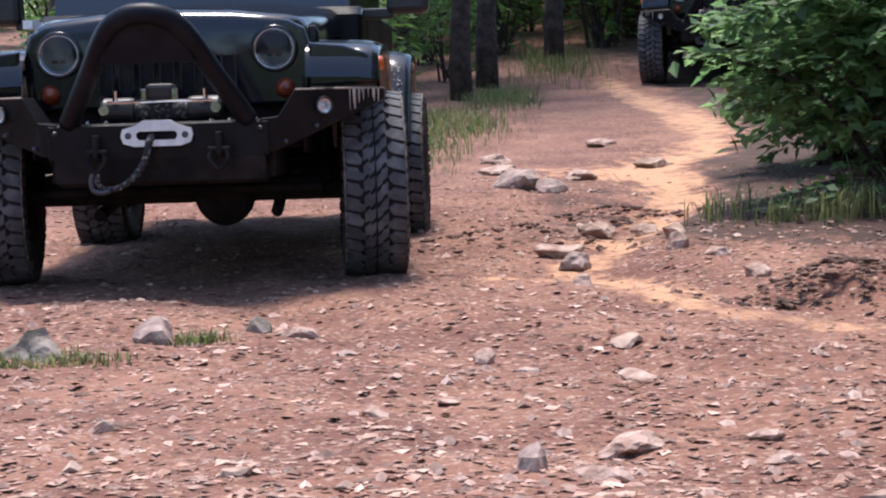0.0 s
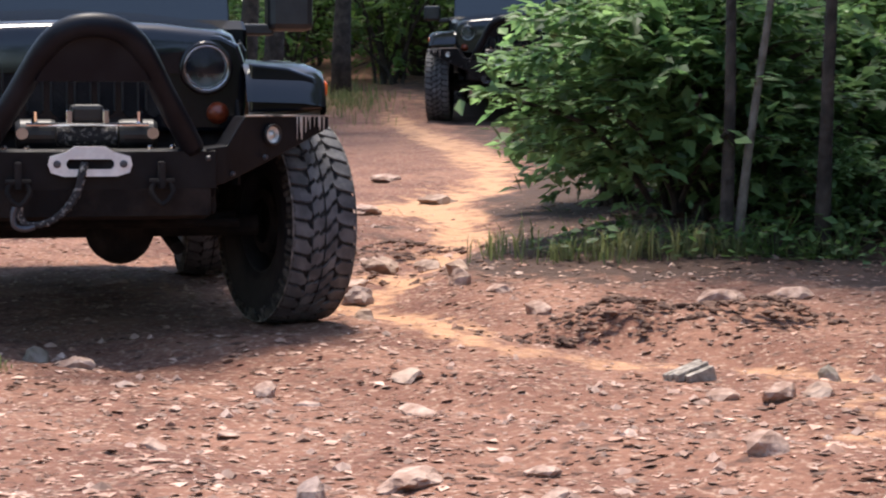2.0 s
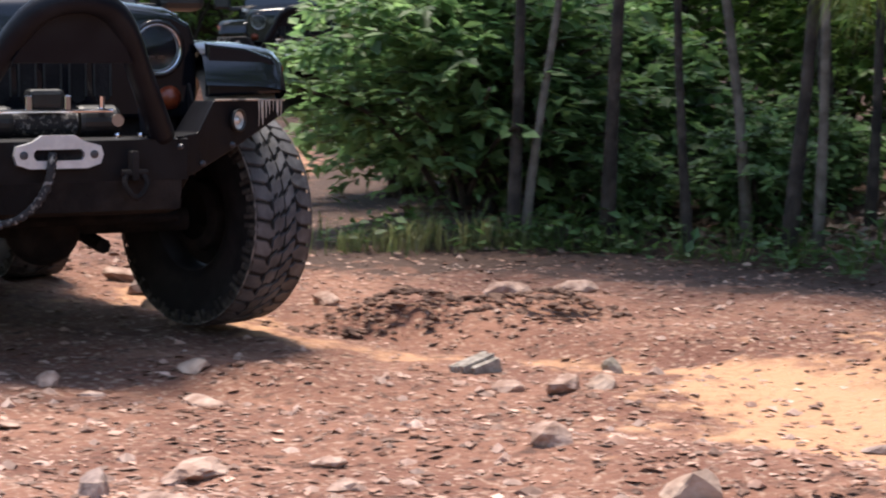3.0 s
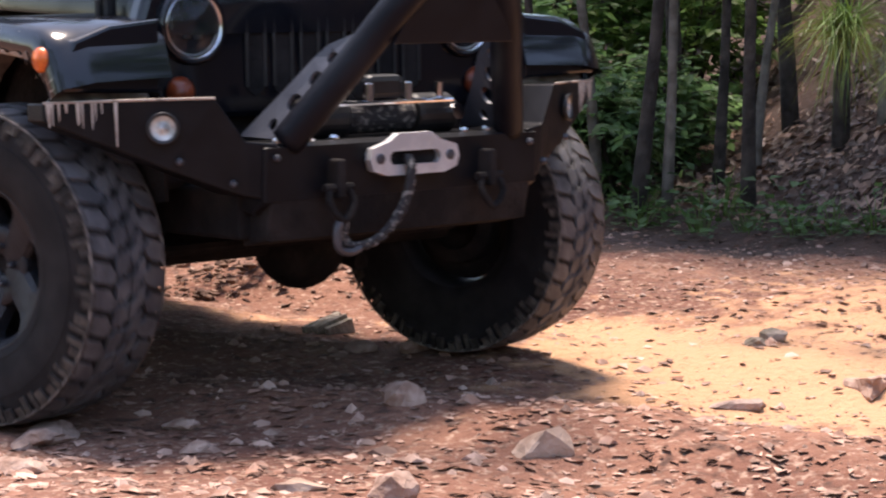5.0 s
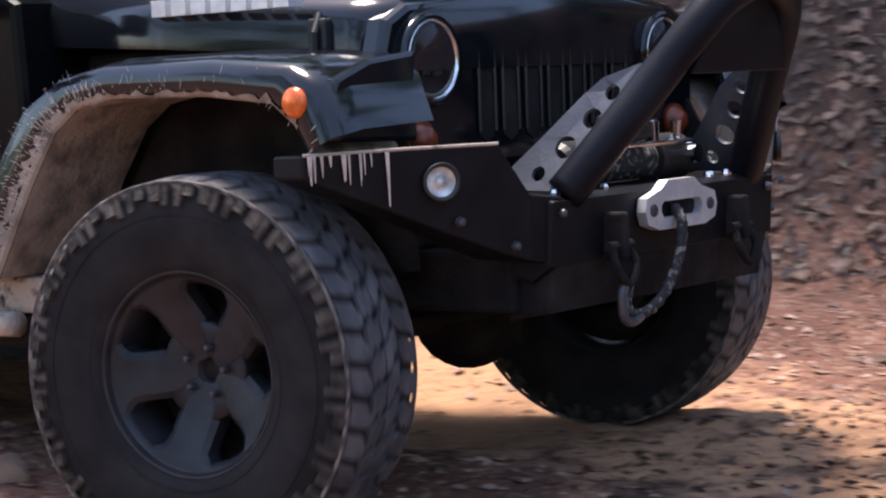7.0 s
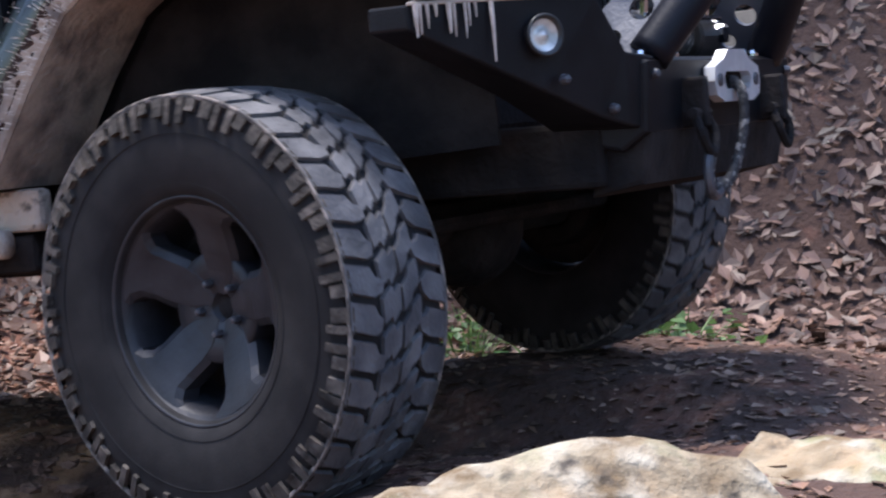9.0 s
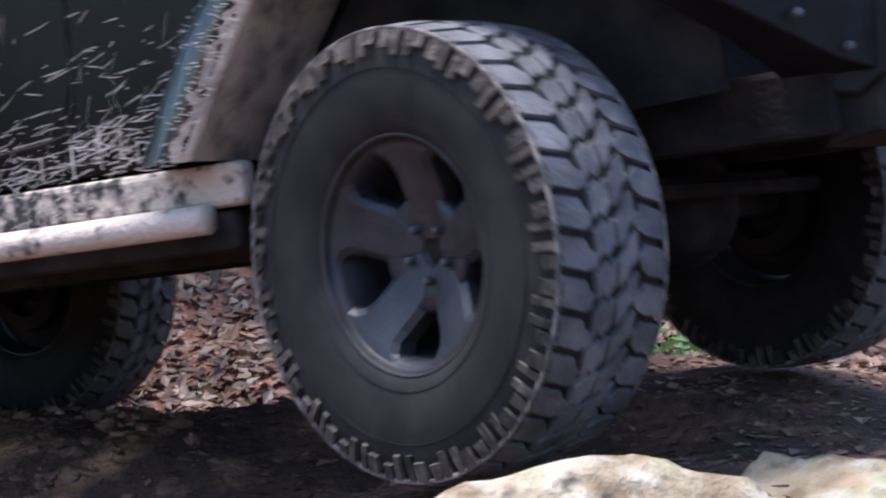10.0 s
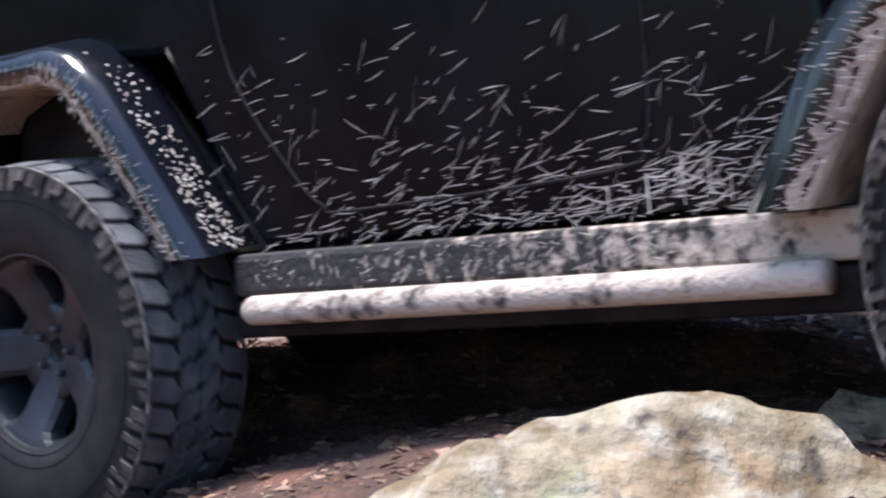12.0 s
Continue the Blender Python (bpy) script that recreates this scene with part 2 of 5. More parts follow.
def lathe(bm, profile, seg, axis="y", at=(0, 0, 0), closed=False):
    """Turns (radius, along) points round an axis."""
    rings = []
    for i in range(seg):
        c, s = math.cos(2 * math.pi * i / seg), math.sin(2 * math.pi * i / seg)
        ring = []
        for r, a in profile:
            p = {"y": (r * c, a, r * s), "x": (a, r * c, r * s), "z": (r * c, r * s, a)}[axis]
            ring.append(bm.verts.new(Vector(p) + Vector(at)))
        rings.append(ring)
    k = len(profile)
    fs = []
    for i in range(seg):
        p, q = rings[i], rings[(i + 1) % seg]
        for j in range(k if closed else k - 1):
            fs.append(bm.faces.new((p[j], p[(j + 1) % k], q[(j + 1) % k], q[j])))
    bmesh.ops.recalc_face_normals(bm, faces=fs)


def disc(bm, r, thick, at, axis="x", seg=28, round_=0.3):
    """A closed, slightly domed disc with its face towards +axis."""
    e = thick * round_
    lathe(bm, [(0.0005, 0), (r, 0), (r, thick - e), (r - e, thick), (r * 0.5, thick + e * 0.6), (0.0005, thick + e * 0.8)], seg, axis, at)


def tube(bm, pts, rad, seg=10, caps=True):
    pts = [Vector(p) for p in pts]
    rads = rad if isinstance(rad, (list, tuple)) else [rad] * len(pts)
    rings, side = [], None
    for i, p in enumerate(pts):
        d = (pts[min(i + 1, len(pts) - 1)] - pts[max(i - 1, 0)]).normalized()
        if side is None:
            side = d.orthogonal().normalized()
        side = (side - d * side.dot(d)).normalized()
        up = d.cross(side)
        rings.append([bm.verts.new(p + (side * math.cos(a) + up * math.sin(a)) * rads[i]) for a in (2 * math.pi * k / seg for k in range(seg))])
    for a, b in zip(rings, rings[1:]):
        for k in range(seg):
            bm.faces.new((a[k], a[(k + 1) % seg], b[(k + 1) % seg], b[k]))
    if caps:
        bm.faces.new(rings[0][::-1])
        bm.faces.new(rings[-1])


def curve_pts(pts, n=8):
    """Smooth points through the given ones."""
    P = [Vector(p) for p in pts]
    P = [2 * P[0] - P[1], *P, 2 * P[-1] - P[-2]]
    out = []
    for i in range(1, len(P) - 2):
        for k in range(n):
            t = k / n
            a, b, c, d = P[i - 1:i + 3]
            out.append(0.5 * ((2 * b) + (c - a) * t + (2 * a - 5 * b + 4 * c - d) * t * t + (3 * b - a - 3 * c + d) * t ** 3))
    return out + [P[-2]]


def ring_plane(cx, cz, r, n, a0=0.0):
    return [(cx + r * math.cos(a0 + 2 * math.pi * i / n), cz + r * math.sin(a0 + 2 * math.pi * i / n)) for i in range(n)]


def smooth01(v):
    v = min(1.0, max(0.0, v))
    return v * v * (3 - 2 * v)


# ---------- ground ----------
WASH = [(2.1, 24), (2.05, 22.3), (2.3, 18.1), (2.15, 16.3), (1.5, 15.1), (1.55, 13.3), (1.26, 11.9), (0.92, 10.8), (0.65, 9.4), (0.75, 8.4), (1.05, 7.75), (1.5, 7.4), (1.9, 7.3), (2.6, 6.4), (3.1, 5.4), (3.3, 4.4), (3.5, 3.4)]
EDGE = [(3.4, 40), (3.3, 24), (2.6, 15), (1.75, 11.2), (2.3, 10.6), (3.0, 10.7), (3.9, 9.3), (4.4, 7.6), (4.7, 6.2), (5.2, 4.8), (6.0, 3.2), (6.5, 1.4), (6.7, -3), (6.7, -20)]
MOUNDS = [  # humps and hollows: place, height, radius across and along
    (3.9, 3.4, -0.08, 1.1, 0.9), (4.0, 3.20, 0.16, 0.40, 0.55), (3.5, 1.2, 0.14, 0.7, 0.5), (2.75, 2.2, -0.26, 0.6, 0.6), (4.9, 1.0, 0.20, 1.2, 1.0), (4.15, 5.75, 0.12, 0.45, 0.6), (3.9, 6.9, 0.05, 0.7, 0.6),
    (1.7, 8.1, 0.06, 0.4, 0.25), (2.3, 8.3, 0.05, 0.3, 0.25), (-1.5, 6.9, 0.04, 0.6, 0.4), (4.6, 4.2, 0.12, 0.5, 0.5), (0.9, 11.8, -0.10, 0.5, 0.9), (0.3, 13.2, 0.06, 0.5, 0.7),
    (5.2, 2.6, 0.10, 0.5, 0.35), (2.3, 11.2, 0.12, 0.9, 0.8), (2.2, 0.4, 0.04, 1.0, 0.8)]


def wheel_tracks():
    """Where the tyres press on the ground along the drive: x, y, z and weight."""
    ts, cols = [r[0] for r in DRIVE], np.array([r[1:] for r in DRIVE])
    rows = []
    for t in np.arange(0.0, 12.01, 0.2):
        x, y, z, h, p, r = [float(np.interp(t, ts, cols[:, k])) for k in range(6)]
        turn = pose(x, y, z, r, -p, h)
        for i, (wx, s) in enumerate(((0.0, -1), (0.0, 1), (AX, -1), (AX, 1))):
            ride = float(np.interp(t, [q[0] for q in RIDE], [q[i + 1] for q in RIDE]))
            c = turn @ Vector((wx, s * 0.832, ride))
            rows.append((c.x, c.y, c.z - R_TYRE, 1.0 if i < 2 else (0.35 if t > 8 else 0.15)))
    return np.array(rows)


AX, R_TYRE = -2.424, 0.414  # rear axle, tyre radius
# height of the wheel centres on the body: seconds, front right, front left, rear right, rear left
RIDE = [(0.0, 0.45, 0.44, 0.44, 0.44), (5.0, 0.44, 0.43, 0.42, 0.42), (6.7, 0.43, 0.43, 0.42, 0.42), (8.3, 0.34, 0.52, 0.48, 0.46), (9.5, 0.34, 0.41, 0.43, 0.42), (10.0, 0.37, 0.41, 0.42, 0.42), (10.5, 0.46, 0.40, 0.42, 0.42), (11.2, 0.51, 0.40, 0.42, 0.42), (12.0, 0.50, 0.41, 0.42, 0.42)]
TRACKS = wheel_tracks()


def line_side(x, y, line):
    """Distance to a line of points, signed: positive on its right-hand side going down the list reversed."""
    best, sign = 1e9, 1.0
    for (ax, ay), (bx, by) in zip(line, line[1:]):
        dx, dy = bx - ax, by - ay
        t = min(1.0, max(0.0, ((x - ax) * dx + (y - ay) * dy) / (dx * dx + dy * dy)))
        px, py = x - ax - t * dx, y - ay - t * dy
        d = px * px + py * py
        if d < best:
            best, sign = d, 1.0 if dx * py - dy * px > 0 else -1.0
    return math.sqrt(best) * sign


def wash_at(x, y):
    d = abs(line_side(x, y, WASH))
    w = 0.22 + 0.12 * smooth01((y - 10) / 4) + 0.58 * smooth01((7.6 - y) / 3)
    return math.exp(-(d / w) ** 2)


def nz(x, y, f, o=0.0):
    return noise.noise(Vector((x * f + o, y * f - o, o * 1.7)))


def hz(x, y):
    z = 0.45 * smooth01((y - 10.5) / 14) + min(1.5, max(0.0, y - 23.5) * 0.085)
    s = line_side(x, y, EDGE)
    if s > 0:  # wooded bank
        steep = 0.75 * smooth01((x / max(y, 0.5) - 0.36) / 0.34) + 0.03
        z += min(6.0, 0.06 * smooth01(s / 0.4) + steep * max(0.0, s - 0.25) ** 1.02 * smooth01(s / 1.0))
    lft = max(0.0, -x - 2.8 - 0.05 * y)
    z += 0.10 * smooth01(lft / 3)
    for mx, my, h, rx, ry in MOUNDS:
        q = ((x - mx) / rx) ** 2 + ((y - my) / ry) ** 2
        if q < 8:
            z += h * math.exp(-q)
    z -= 0.05 * wash_at(x, y) if y < 16 else 0.0
    if -4 < x < 8 and -1 < y < 14:
        q = (TRACKS[:, 0] - x) ** 2 + (TRACKS[:, 1] - y) ** 2
        w = TRACKS[:, 3] * np.exp(-q / 0.10)
        tot = float(w.sum())
        if tot > 1e-4:
            z += (float((w * TRACKS[:, 2]).sum()) / tot - 0.004 - z) * (1 - math.exp(-2.2 * tot))
    r = math.hypot(x, y)
    a = 1.0 if r < 16 else max(0.2, 1 - (r - 16) / 40)
    return z + a * (0.020 * nz(x, y, 0.9) + 0.018 * nz(x, y, 2.7, 5) + 0.014 * nz(x, y, 8.0, 9) + 0.007 * nz(x, y, 22.0, 3))


def spread(lo, hi, step, far):
    v = list(np.arange(lo, hi + 1e-6, step))
    s, a = step, v[0]
    while a > -far:
        s *= 1.22
        a -= s
        v.insert(0, a)
    s, a = step, v[-1]
    while a < far:
        s *= 1.22
        a += s
        v.append(a)
    return v


def make_ground():
    xs, ys = spread(-3.5, 6.8, 0.055, 160), spread(0.2, 13.5, 0.055, 160)
    nx, ny = len(xs), len(ys)
    verts, sand, lit = [], [], []
    for y in ys:
        for x in xs:
            verts.append((x, y, hz(x, y)))
            s = line_side(x, y, EDGE) if abs(x) < 40 and -30 < y < 60 else (5.0 if x > 0 else -5.0)
            sand.append((0.66 if y < 9 else 0.72) * wash_at(x + 0.25 * nz(x, y, 1.3, 2), y) + 0.5 * math.exp(-((x - 3.9) / 0.75) ** 2 - ((y - 6.7) / 1.2) ** 2) + 0.6 * math.exp(-((x - 0.7) / 0.7) ** 2 - ((y - 14.5) / 0.5) ** 2) + 0.5 * math.exp(-((x - 0.35) / 0.4) ** 2 - ((y - 8.95) / 0.25) ** 2) + 0.42 * math.exp(-((x - 2.3) / 0.9) ** 2 - ((y - 5.7) / 0.9) ** 2) + 0.34 * math.exp(-((x - 3.3) / 0.7) ** 2 - ((y - 6.6) / 1.2) ** 2) + 0.5 * math.exp(-((x - 3.9) / 0.5) ** 2 - ((y - 3.2) / 0.6) ** 2) - 0.12 + 0.12 * nz(x, y, 0.7, 4) - (0.5 if s > 0.4 else 0.0))
            # near: darkens the middle of the trail and the earth round the boulders
            near = 0.26 * smooth01((y - 8) / 1.5) * smooth01((19 - y) / 5) - (0.9 * wash_at(x, y) if y > 6 else 0.0) + 0.80 * smooth01((x - 1.7) / 0.6) * smooth01((4.6 - y) / 1.2)
            reach = 0.45 + 1.5 * smooth01((y - 7.6) / 1.2)
            lit.append(min(0.75, -0.22 + near + 0.9 * smooth01((s + reach) / 1.8)) if -x < 2.8 + 0.05 * y else 0.3)
    faces = [(j * nx + i, j * nx + i + 1, (j + 1) * nx + i + 1, (j + 1) * nx + i) for j in range(ny - 1) for i in range(nx - 1)]
    ob = raw("ground", verts, faces, DIRT, smooth=True)
    for name, val in (("sand", sand), ("litter", lit)):
        at = ob.data.attributes.new(name, "FLOAT", "POINT")
        at.data.foreach_set("value", val)
    return tagged(ob, "reddish dirt trail with sandy washes and leaf litter", "ground", kind="structure")


make_ground()


def rock_mesh(bm, at, size, seed, flat=0.6, sub=2, rough=0.25, spin=True):
    rng = random.Random(seed)
    r = bmesh.ops.create_icosphere(bm, subdivisions=sub, radius=1.0)
    o = rng.random() * 90
    cuts = [(Vector((rng.gauss(0, 1), rng.gauss(0, 1), rng.gauss(0, 0.7))).normalized(), rng.uniform(0.42, 0.8)) for _ in range(9)]
    turn = Matrix.Rotation(rng.random() * 6.28 * spin, 3, "Z")
    for v in r["verts"]:
        p = v.co.copy()
        for d, lim in cuts:
            k = p.dot(d)
            if k > lim:
                p -= d * (k - lim) * 0.95
        p *= 1 + rough * noise.noise(p * 1.6 + Vector((o, o, 0))) + rough * 0.35 * noise.noise(p * 4.5 + Vector((0, o, o)))
        p = turn @ Vector((p.x * size[0], p.y * size[1], p.z * size[2] * flat))
        v.co = p + Vector(at)


def rock(x, y, size, seed, label, sink=0.35, material=None, name="rock", flat=0.6, sub=3, group="stones on the trail", rough=0.25):
    bm = bmesh.new()
    h = size[2] * flat
    rock_mesh(bm, (0, 0, 0), size, seed, flat, sub, rough)
    ob = part(name, bm, material or ROCK, smooth=False)
    ob.matrix_basis = pose(x, y, hz(x, y) + h * (1 - 2 * sink))
    return tagged(ob, label, "rock", group)


def boulder(x, y, size, seed, label, top, turn=0.0):
    bm = bmesh.new()
    rock_mesh(bm, (0, 0, 0), size, seed, 1.0, 5, 0.26, False)
    for v in bm.verts:
        v.co += v.co.normalized() * (0.012 * noise.noise(v.co * 9) + 0.006 * noise.noise(v.co * 23))
    peak = max(v.co.z for v in bm.verts)
    ob = part("boulder", bm, BOULDER, smooth=True, m=pose(x, y, top - peak, 0, 0, turn))
    return tagged(ob, label, "rock", "boulders beside the trail")


boulder(2.63, 1.20, (0.54, 0.36, 0.34), 3, "large pale lichen-covered boulder bedded in the dirt", 0.385, -59)
boulder(2.37, 0.98, (0.20, 0.16, 0.2), 5, "small pale rock leaning on the large boulder", 0.33)
boulder(3.24, 1.20, (0.24, 0.30, 0.26), 8, "smaller pale boulder lying behind the large one", 0.30)


# ---------- off-road vehicle ----------
HALF = 0.130  # half the tread's width


def side(s):
    """Places a side-view outline on the right (-1) or left (1) of the vehicle; depth goes outwards from y0."""
    def at(y0):
        return lambda u, v, w: (u, s * (y0 + w), v)
    return at


def make_wheel(parent, s, seed):
    """A wheel about its centre, axle along y, its outer face towards s."""
    bm = bmesh.new()
    lathe(bm, [(0.09, -0.10 * s), (0.13, -0.09 * s), (0.14, -0.045 * s), (0.11, -0.03 * s), (0.02, -0.02 * s)], 20)
    wheel = part("wheel", bm, DARK, parent)
    # tyre carcass
    w, r, N = HALF, R_TYRE - 0.011, 38
    d = 2 * math.pi / N
    bm = bmesh.new()
    lathe(bm, [(0.204, -0.100), (0.209, -0.116), (0.24, -0.130), (0.30, -0.139), (0.355, -0.137), (0.385, -w - 0.001), (r - 0.004, -w + 0.010), (r, -w + 0.04), (r + 0.002, 0), (r, w - 0.04), (r - 0.004, w - 0.010), (0.385, w + 0.001), (0.355, 0.137), (0.30, 0.139), (0.24, 0.130), (0.209, 0.116), (0.204, 0.100)], 76)
    tyre = part("tyre", bm, RUBBER, wheel, "dark dusty rubber carcass", smooth=True)
    # fine moulded rings on the sidewall
    bm = bmesh.new()
    for e in (-1, 1):
        for rr, yy in ((0.242, 0.1300), (0.335, 0.1385)):
            lathe(bm, [(rr - 0.002, e * (yy - 0.003)), (rr, e * (yy + 0.0015)), (rr + 0.002, e * (yy - 0.003))], 76)
    part("sidewall_ring", bm, RUBBER, tyre, smooth=True)

    def lug(bm, a, pts, r0, r1):
        """A block on the tread: pts are (angle along, y) corners."""
        lo, hi = [], []
        for da, y in pts:
            drop = 0.008 * (abs(y) / w) ** 4
            for lst, rr, k in ((lo, r0, 1.04), (hi, r1 - drop, 0.97)):
                q = a + da * d * k
                lst.append(bm.verts.new((rr * math.cos(q), y, rr * math.sin(q))))
        n = len(lo)
        bm.faces.new(hi)
        for i in range(n):
            bm.faces.new((lo[i], lo[(i + 1) % n], hi[(i + 1) % n], hi[i]))

    bm = bmesh.new()
    for i in range(N):
        a = d * i
        for e in (-1, 1):
            b = a + (d / 2 if e > 0 else 0)
            c = 1 if e > 0 else -1
            # shoulder block, slanted, with a notched inner end; every other one reaches further in
            t = 0.050 if i % 2 else 0.060
            lug(bm, b, [(-0.36 - 0.10 * c, e * (w + 0.001)), (-0.38 + 0.10 * c, e * 0.075), (-0.24 + 0.16 * c, e * t), (0.10 + 0.16 * c, e * (t - 0.006)), (0.20 + 0.16 * c, e * 0.066), (0.42 + 0.10 * c, e * 0.076), (0.40 - 0.10 * c, e * (w + 0.001))], r - 0.004, R_TYRE)
            # centre block, a stepped Z
            q = a + (0.75 * d if e > 0 else 0.25 * d)
            lug(bm, q, [(-0.42 - 0.30 * c, e * 0.005), (0.22 - 0.30 * c, e * 0.003), (0.26 - 0.05 * c, e * 0.022), (0.46 - 0.05 * c, e * 0.026), (0.42 + 0.22 * c, e * 0.052), (-0.26 + 0.22 * c, e * 0.050), (-0.28 + 0.02 * c, e * 0.030), (-0.46 + 0.02 * c, e * 0.026)], r - 0.004, R_TYRE)
    bmesh.ops.recalc_face_normals(bm, faces=bm.faces)
    tagged(part("tread", bm, TREAD, wheel, "grey, dust-worn mud-terrain tread lugs, sky light in their colour"), kind="stuff")
    # blocks running down the shoulder of the sidewall: one broad, two narrow ridges a pitch
    bm = bmesh.new()
    rng = random.Random(90 + seed)
    for i in range(N):
        for e in (-1, 1):
            b = d * i + (d / 2 if e > 0 else 0)
            for off, half, ri in (((-0.18, 0.17, 0.372), (0.22, 0.12, 0.352)) if i % 2 else ((-0.24, 0.11, 0.350), (0.16, 0.20, 0.364))):
                ri += rng.uniform(-0.003, 0.003)
                q0, q1 = b + (off - half) * d, b + (off + half) * d
                vs = [bm.verts.new((rr * math.cos(q), y, rr * math.sin(q))) for rr, y in ((ri, e * 0.128), (R_TYRE - 0.007, e * (w - 0.006)), (R_TYRE - 0.011, e * (w + 0.005)), (0.385, e * (w + 0.0105)), (ri + 0.004, e * 0.1455)) for q in (q0, q1)]
                for f in ((2, 3, 5, 4), (4, 5, 7, 6), (6, 7, 9, 8), (8, 9, 1, 0), (0, 2, 4, 6, 8), (1, 9, 7, 5, 3)):
                    bm.faces.new([vs[k] for k in f])
    bmesh.ops.recalc_face_normals(bm, faces=bm.faces)
    tagged(part("side_lug", bm, SIDEWALL, wheel, "brownish dusty side lugs"), kind="stuff")
    # dust-edged rib where tread and sidewall meet
    bm = bmesh.new()
    for e in (-1, 1):
        lathe(bm, [(R_TYRE - 0.017, e * (w + 0.003)), (R_TYRE - 0.0095, e * (w + 0.0065)), (R_TYRE - 0.0075, e * (w + 0.004)), (R_TYRE - 0.010, e * (w - 0.002))], 76)
    part("shoulder_rib", bm, RIBDUST, wheel, "thin dust-edged rib", smooth=True)
    # rim: barrel, lip and a dished outer ring
    bm = bmesh.new()
    lathe(bm, [(0.220, -0.11 * s), (0.210, -0.02 * s), (0.210, 0.090 * s), (0.220, 0.104 * s), (0.227, 0.108 * s), (0.232, 0.118 * s), (0.238, 0.121 * s), (0.241, 0.115 * s), (0.236, 0.100 * s), (0.230, -0.11 * s)], 72, closed=True)
    part("rim", bm, RIM, wheel, "dark grey five-spoke alloy rim", smooth=True)
    bm = bmesh.new()
    lathe(bm, [(0.204, -0.03 * s), (0.16, -0.045 * s), (0.05, -0.05 * s)], 40)
    part("brake_backing", bm, DARK, wheel)
    # broad spokes, dished towards the hub, with chamfered flanks
    for k in range(5):
        bm = bmesh.new()
        prof = [(0.028, 0.040, 0.026), (0.075, 0.050, 0.049), (0.110, 0.061, 0.056), (0.155, 0.078, 0.056), (0.188, 0.092, 0.059), (0.206, 0.100, 0.074), (0.219, 0.104, 0.098)]
        rows = []
        for rr, yy, h in prof:
            c = 0.010
            x = math.sqrt(max(rr * rr - h * h * (rr > 0.18), 0.0001)) if rr > 0.18 else rr
            rows.append([(x, yy - 0.050, -h * 1.02), (x, yy - c, -h), (rr - (rr - x) * 0.6, yy, -h + c * 1.5), (rr, yy + 0.001, -h * 0.35), (rr, yy + 0.001, h * 0.35), (rr - (rr - x) * 0.6, yy, h - c * 1.5), (x, yy - c, h), (x, yy - 0.050, h * 1.02)])
        vv = [[bm.verts.new((p[0], p[1] * s, p[2])) for p in row] for row in rows]
        for a, b in zip(vv, vv[1:]):
            for j in range(7):
                bm.faces.new((a[j], a[j + 1], b[j + 1], b[j]))
        bmesh.ops.recalc_face_normals(bm, faces=bm.faces)
        part("spoke", bm, RIM, wheel, m=Matrix.Rotation(-2 * math.pi * k / 5, 4, "Y"))
    bm = bmesh.new()
    lathe(bm, [(0.0005, 0.020 * s), (0.026, 0.020 * s), (0.030, 0.038 * s), (0.034, 0.041 * s), (0.075, 0.0465 * s), (0.112, 0.0575 * s), (0.118, 0.050 * s), (0.116, -0.01 * s)], 30)
    part("hub_cover", bm, RIM, wheel, smooth=True)
    bm = bmesh.new()
    disc(bm, 0.025, 0.008, (0, 0, 0), "y", 18)
    part("hub_cap", bm, DARK, wheel, m=pose(0, 0.0205 * s, 0, 0, 0, 0 if s > 0 else 180))
    for k in range(5):
        bm = bmesh.new()
        a = 2 * math.pi * (k + 0.5) / 5
        lathe(bm, [(0.0005, 0.063 * s), (0.006, 0.062 * s), (0.009, 0.057 * s), (0.0095, 0.035 * s)], 6, "y", (0.055 * math.cos(a), 0, 0.055 * math.sin(a)))
        part("lug_nut", bm, RIMLIT, wheel)
    k = Matrix.Diagonal((0.915, 1.0, 0.915, 1.0))
    for o in wheel.children:
        if o.name.split(".")[0] in ("rim", "spoke", "hub_cover", "hub_cap", "lug_nut", "brake_backing"):
            o.matrix_basis = k @ o.matrix_basis
    return wheel


FRONT_FLARE = [(-0.65, 0.595), (-0.525, 0.83), (-0.40, 0.98), (-0.27, 1.045), (-0.12, 1.068), (0.20, 1.066), (0.42, 1.045), (0.50, 1.0), (0.535, 0.90)]
FRONT_IN = [(-0.51, 0.595), (-0.38, 0.80), (-0.29, 0.92), (-0.21, 0.972), (-0.10, 0.99), (0.18, 0.985), (0.36, 0.965), (0.42, 0.92), (0.455, 0.86)]
REAR_FLARE = [(AX + 0.520, 0.595), (AX + 0.375, 0.80), (AX + 0.255, 0.97), (AX + 0.163, 1.05), (AX + 0.087, 1.075), (AX - 0.25, 1.07), (AX - 0.40, 1.02), (AX - 0.50, 0.88), (AX - 0.56, 0.72)]
REAR_IN = [(AX + 0.425, 0.595), (AX + 0.295, 0.78), (AX + 0.185, 0.92), (AX + 0.134, 0.975), (AX + 0.070, 0.995), (AX - 0.22, 0.99), (AX - 0.34, 0.95), (AX - 0.42, 0.85), (AX - 0.47, 0.72)]


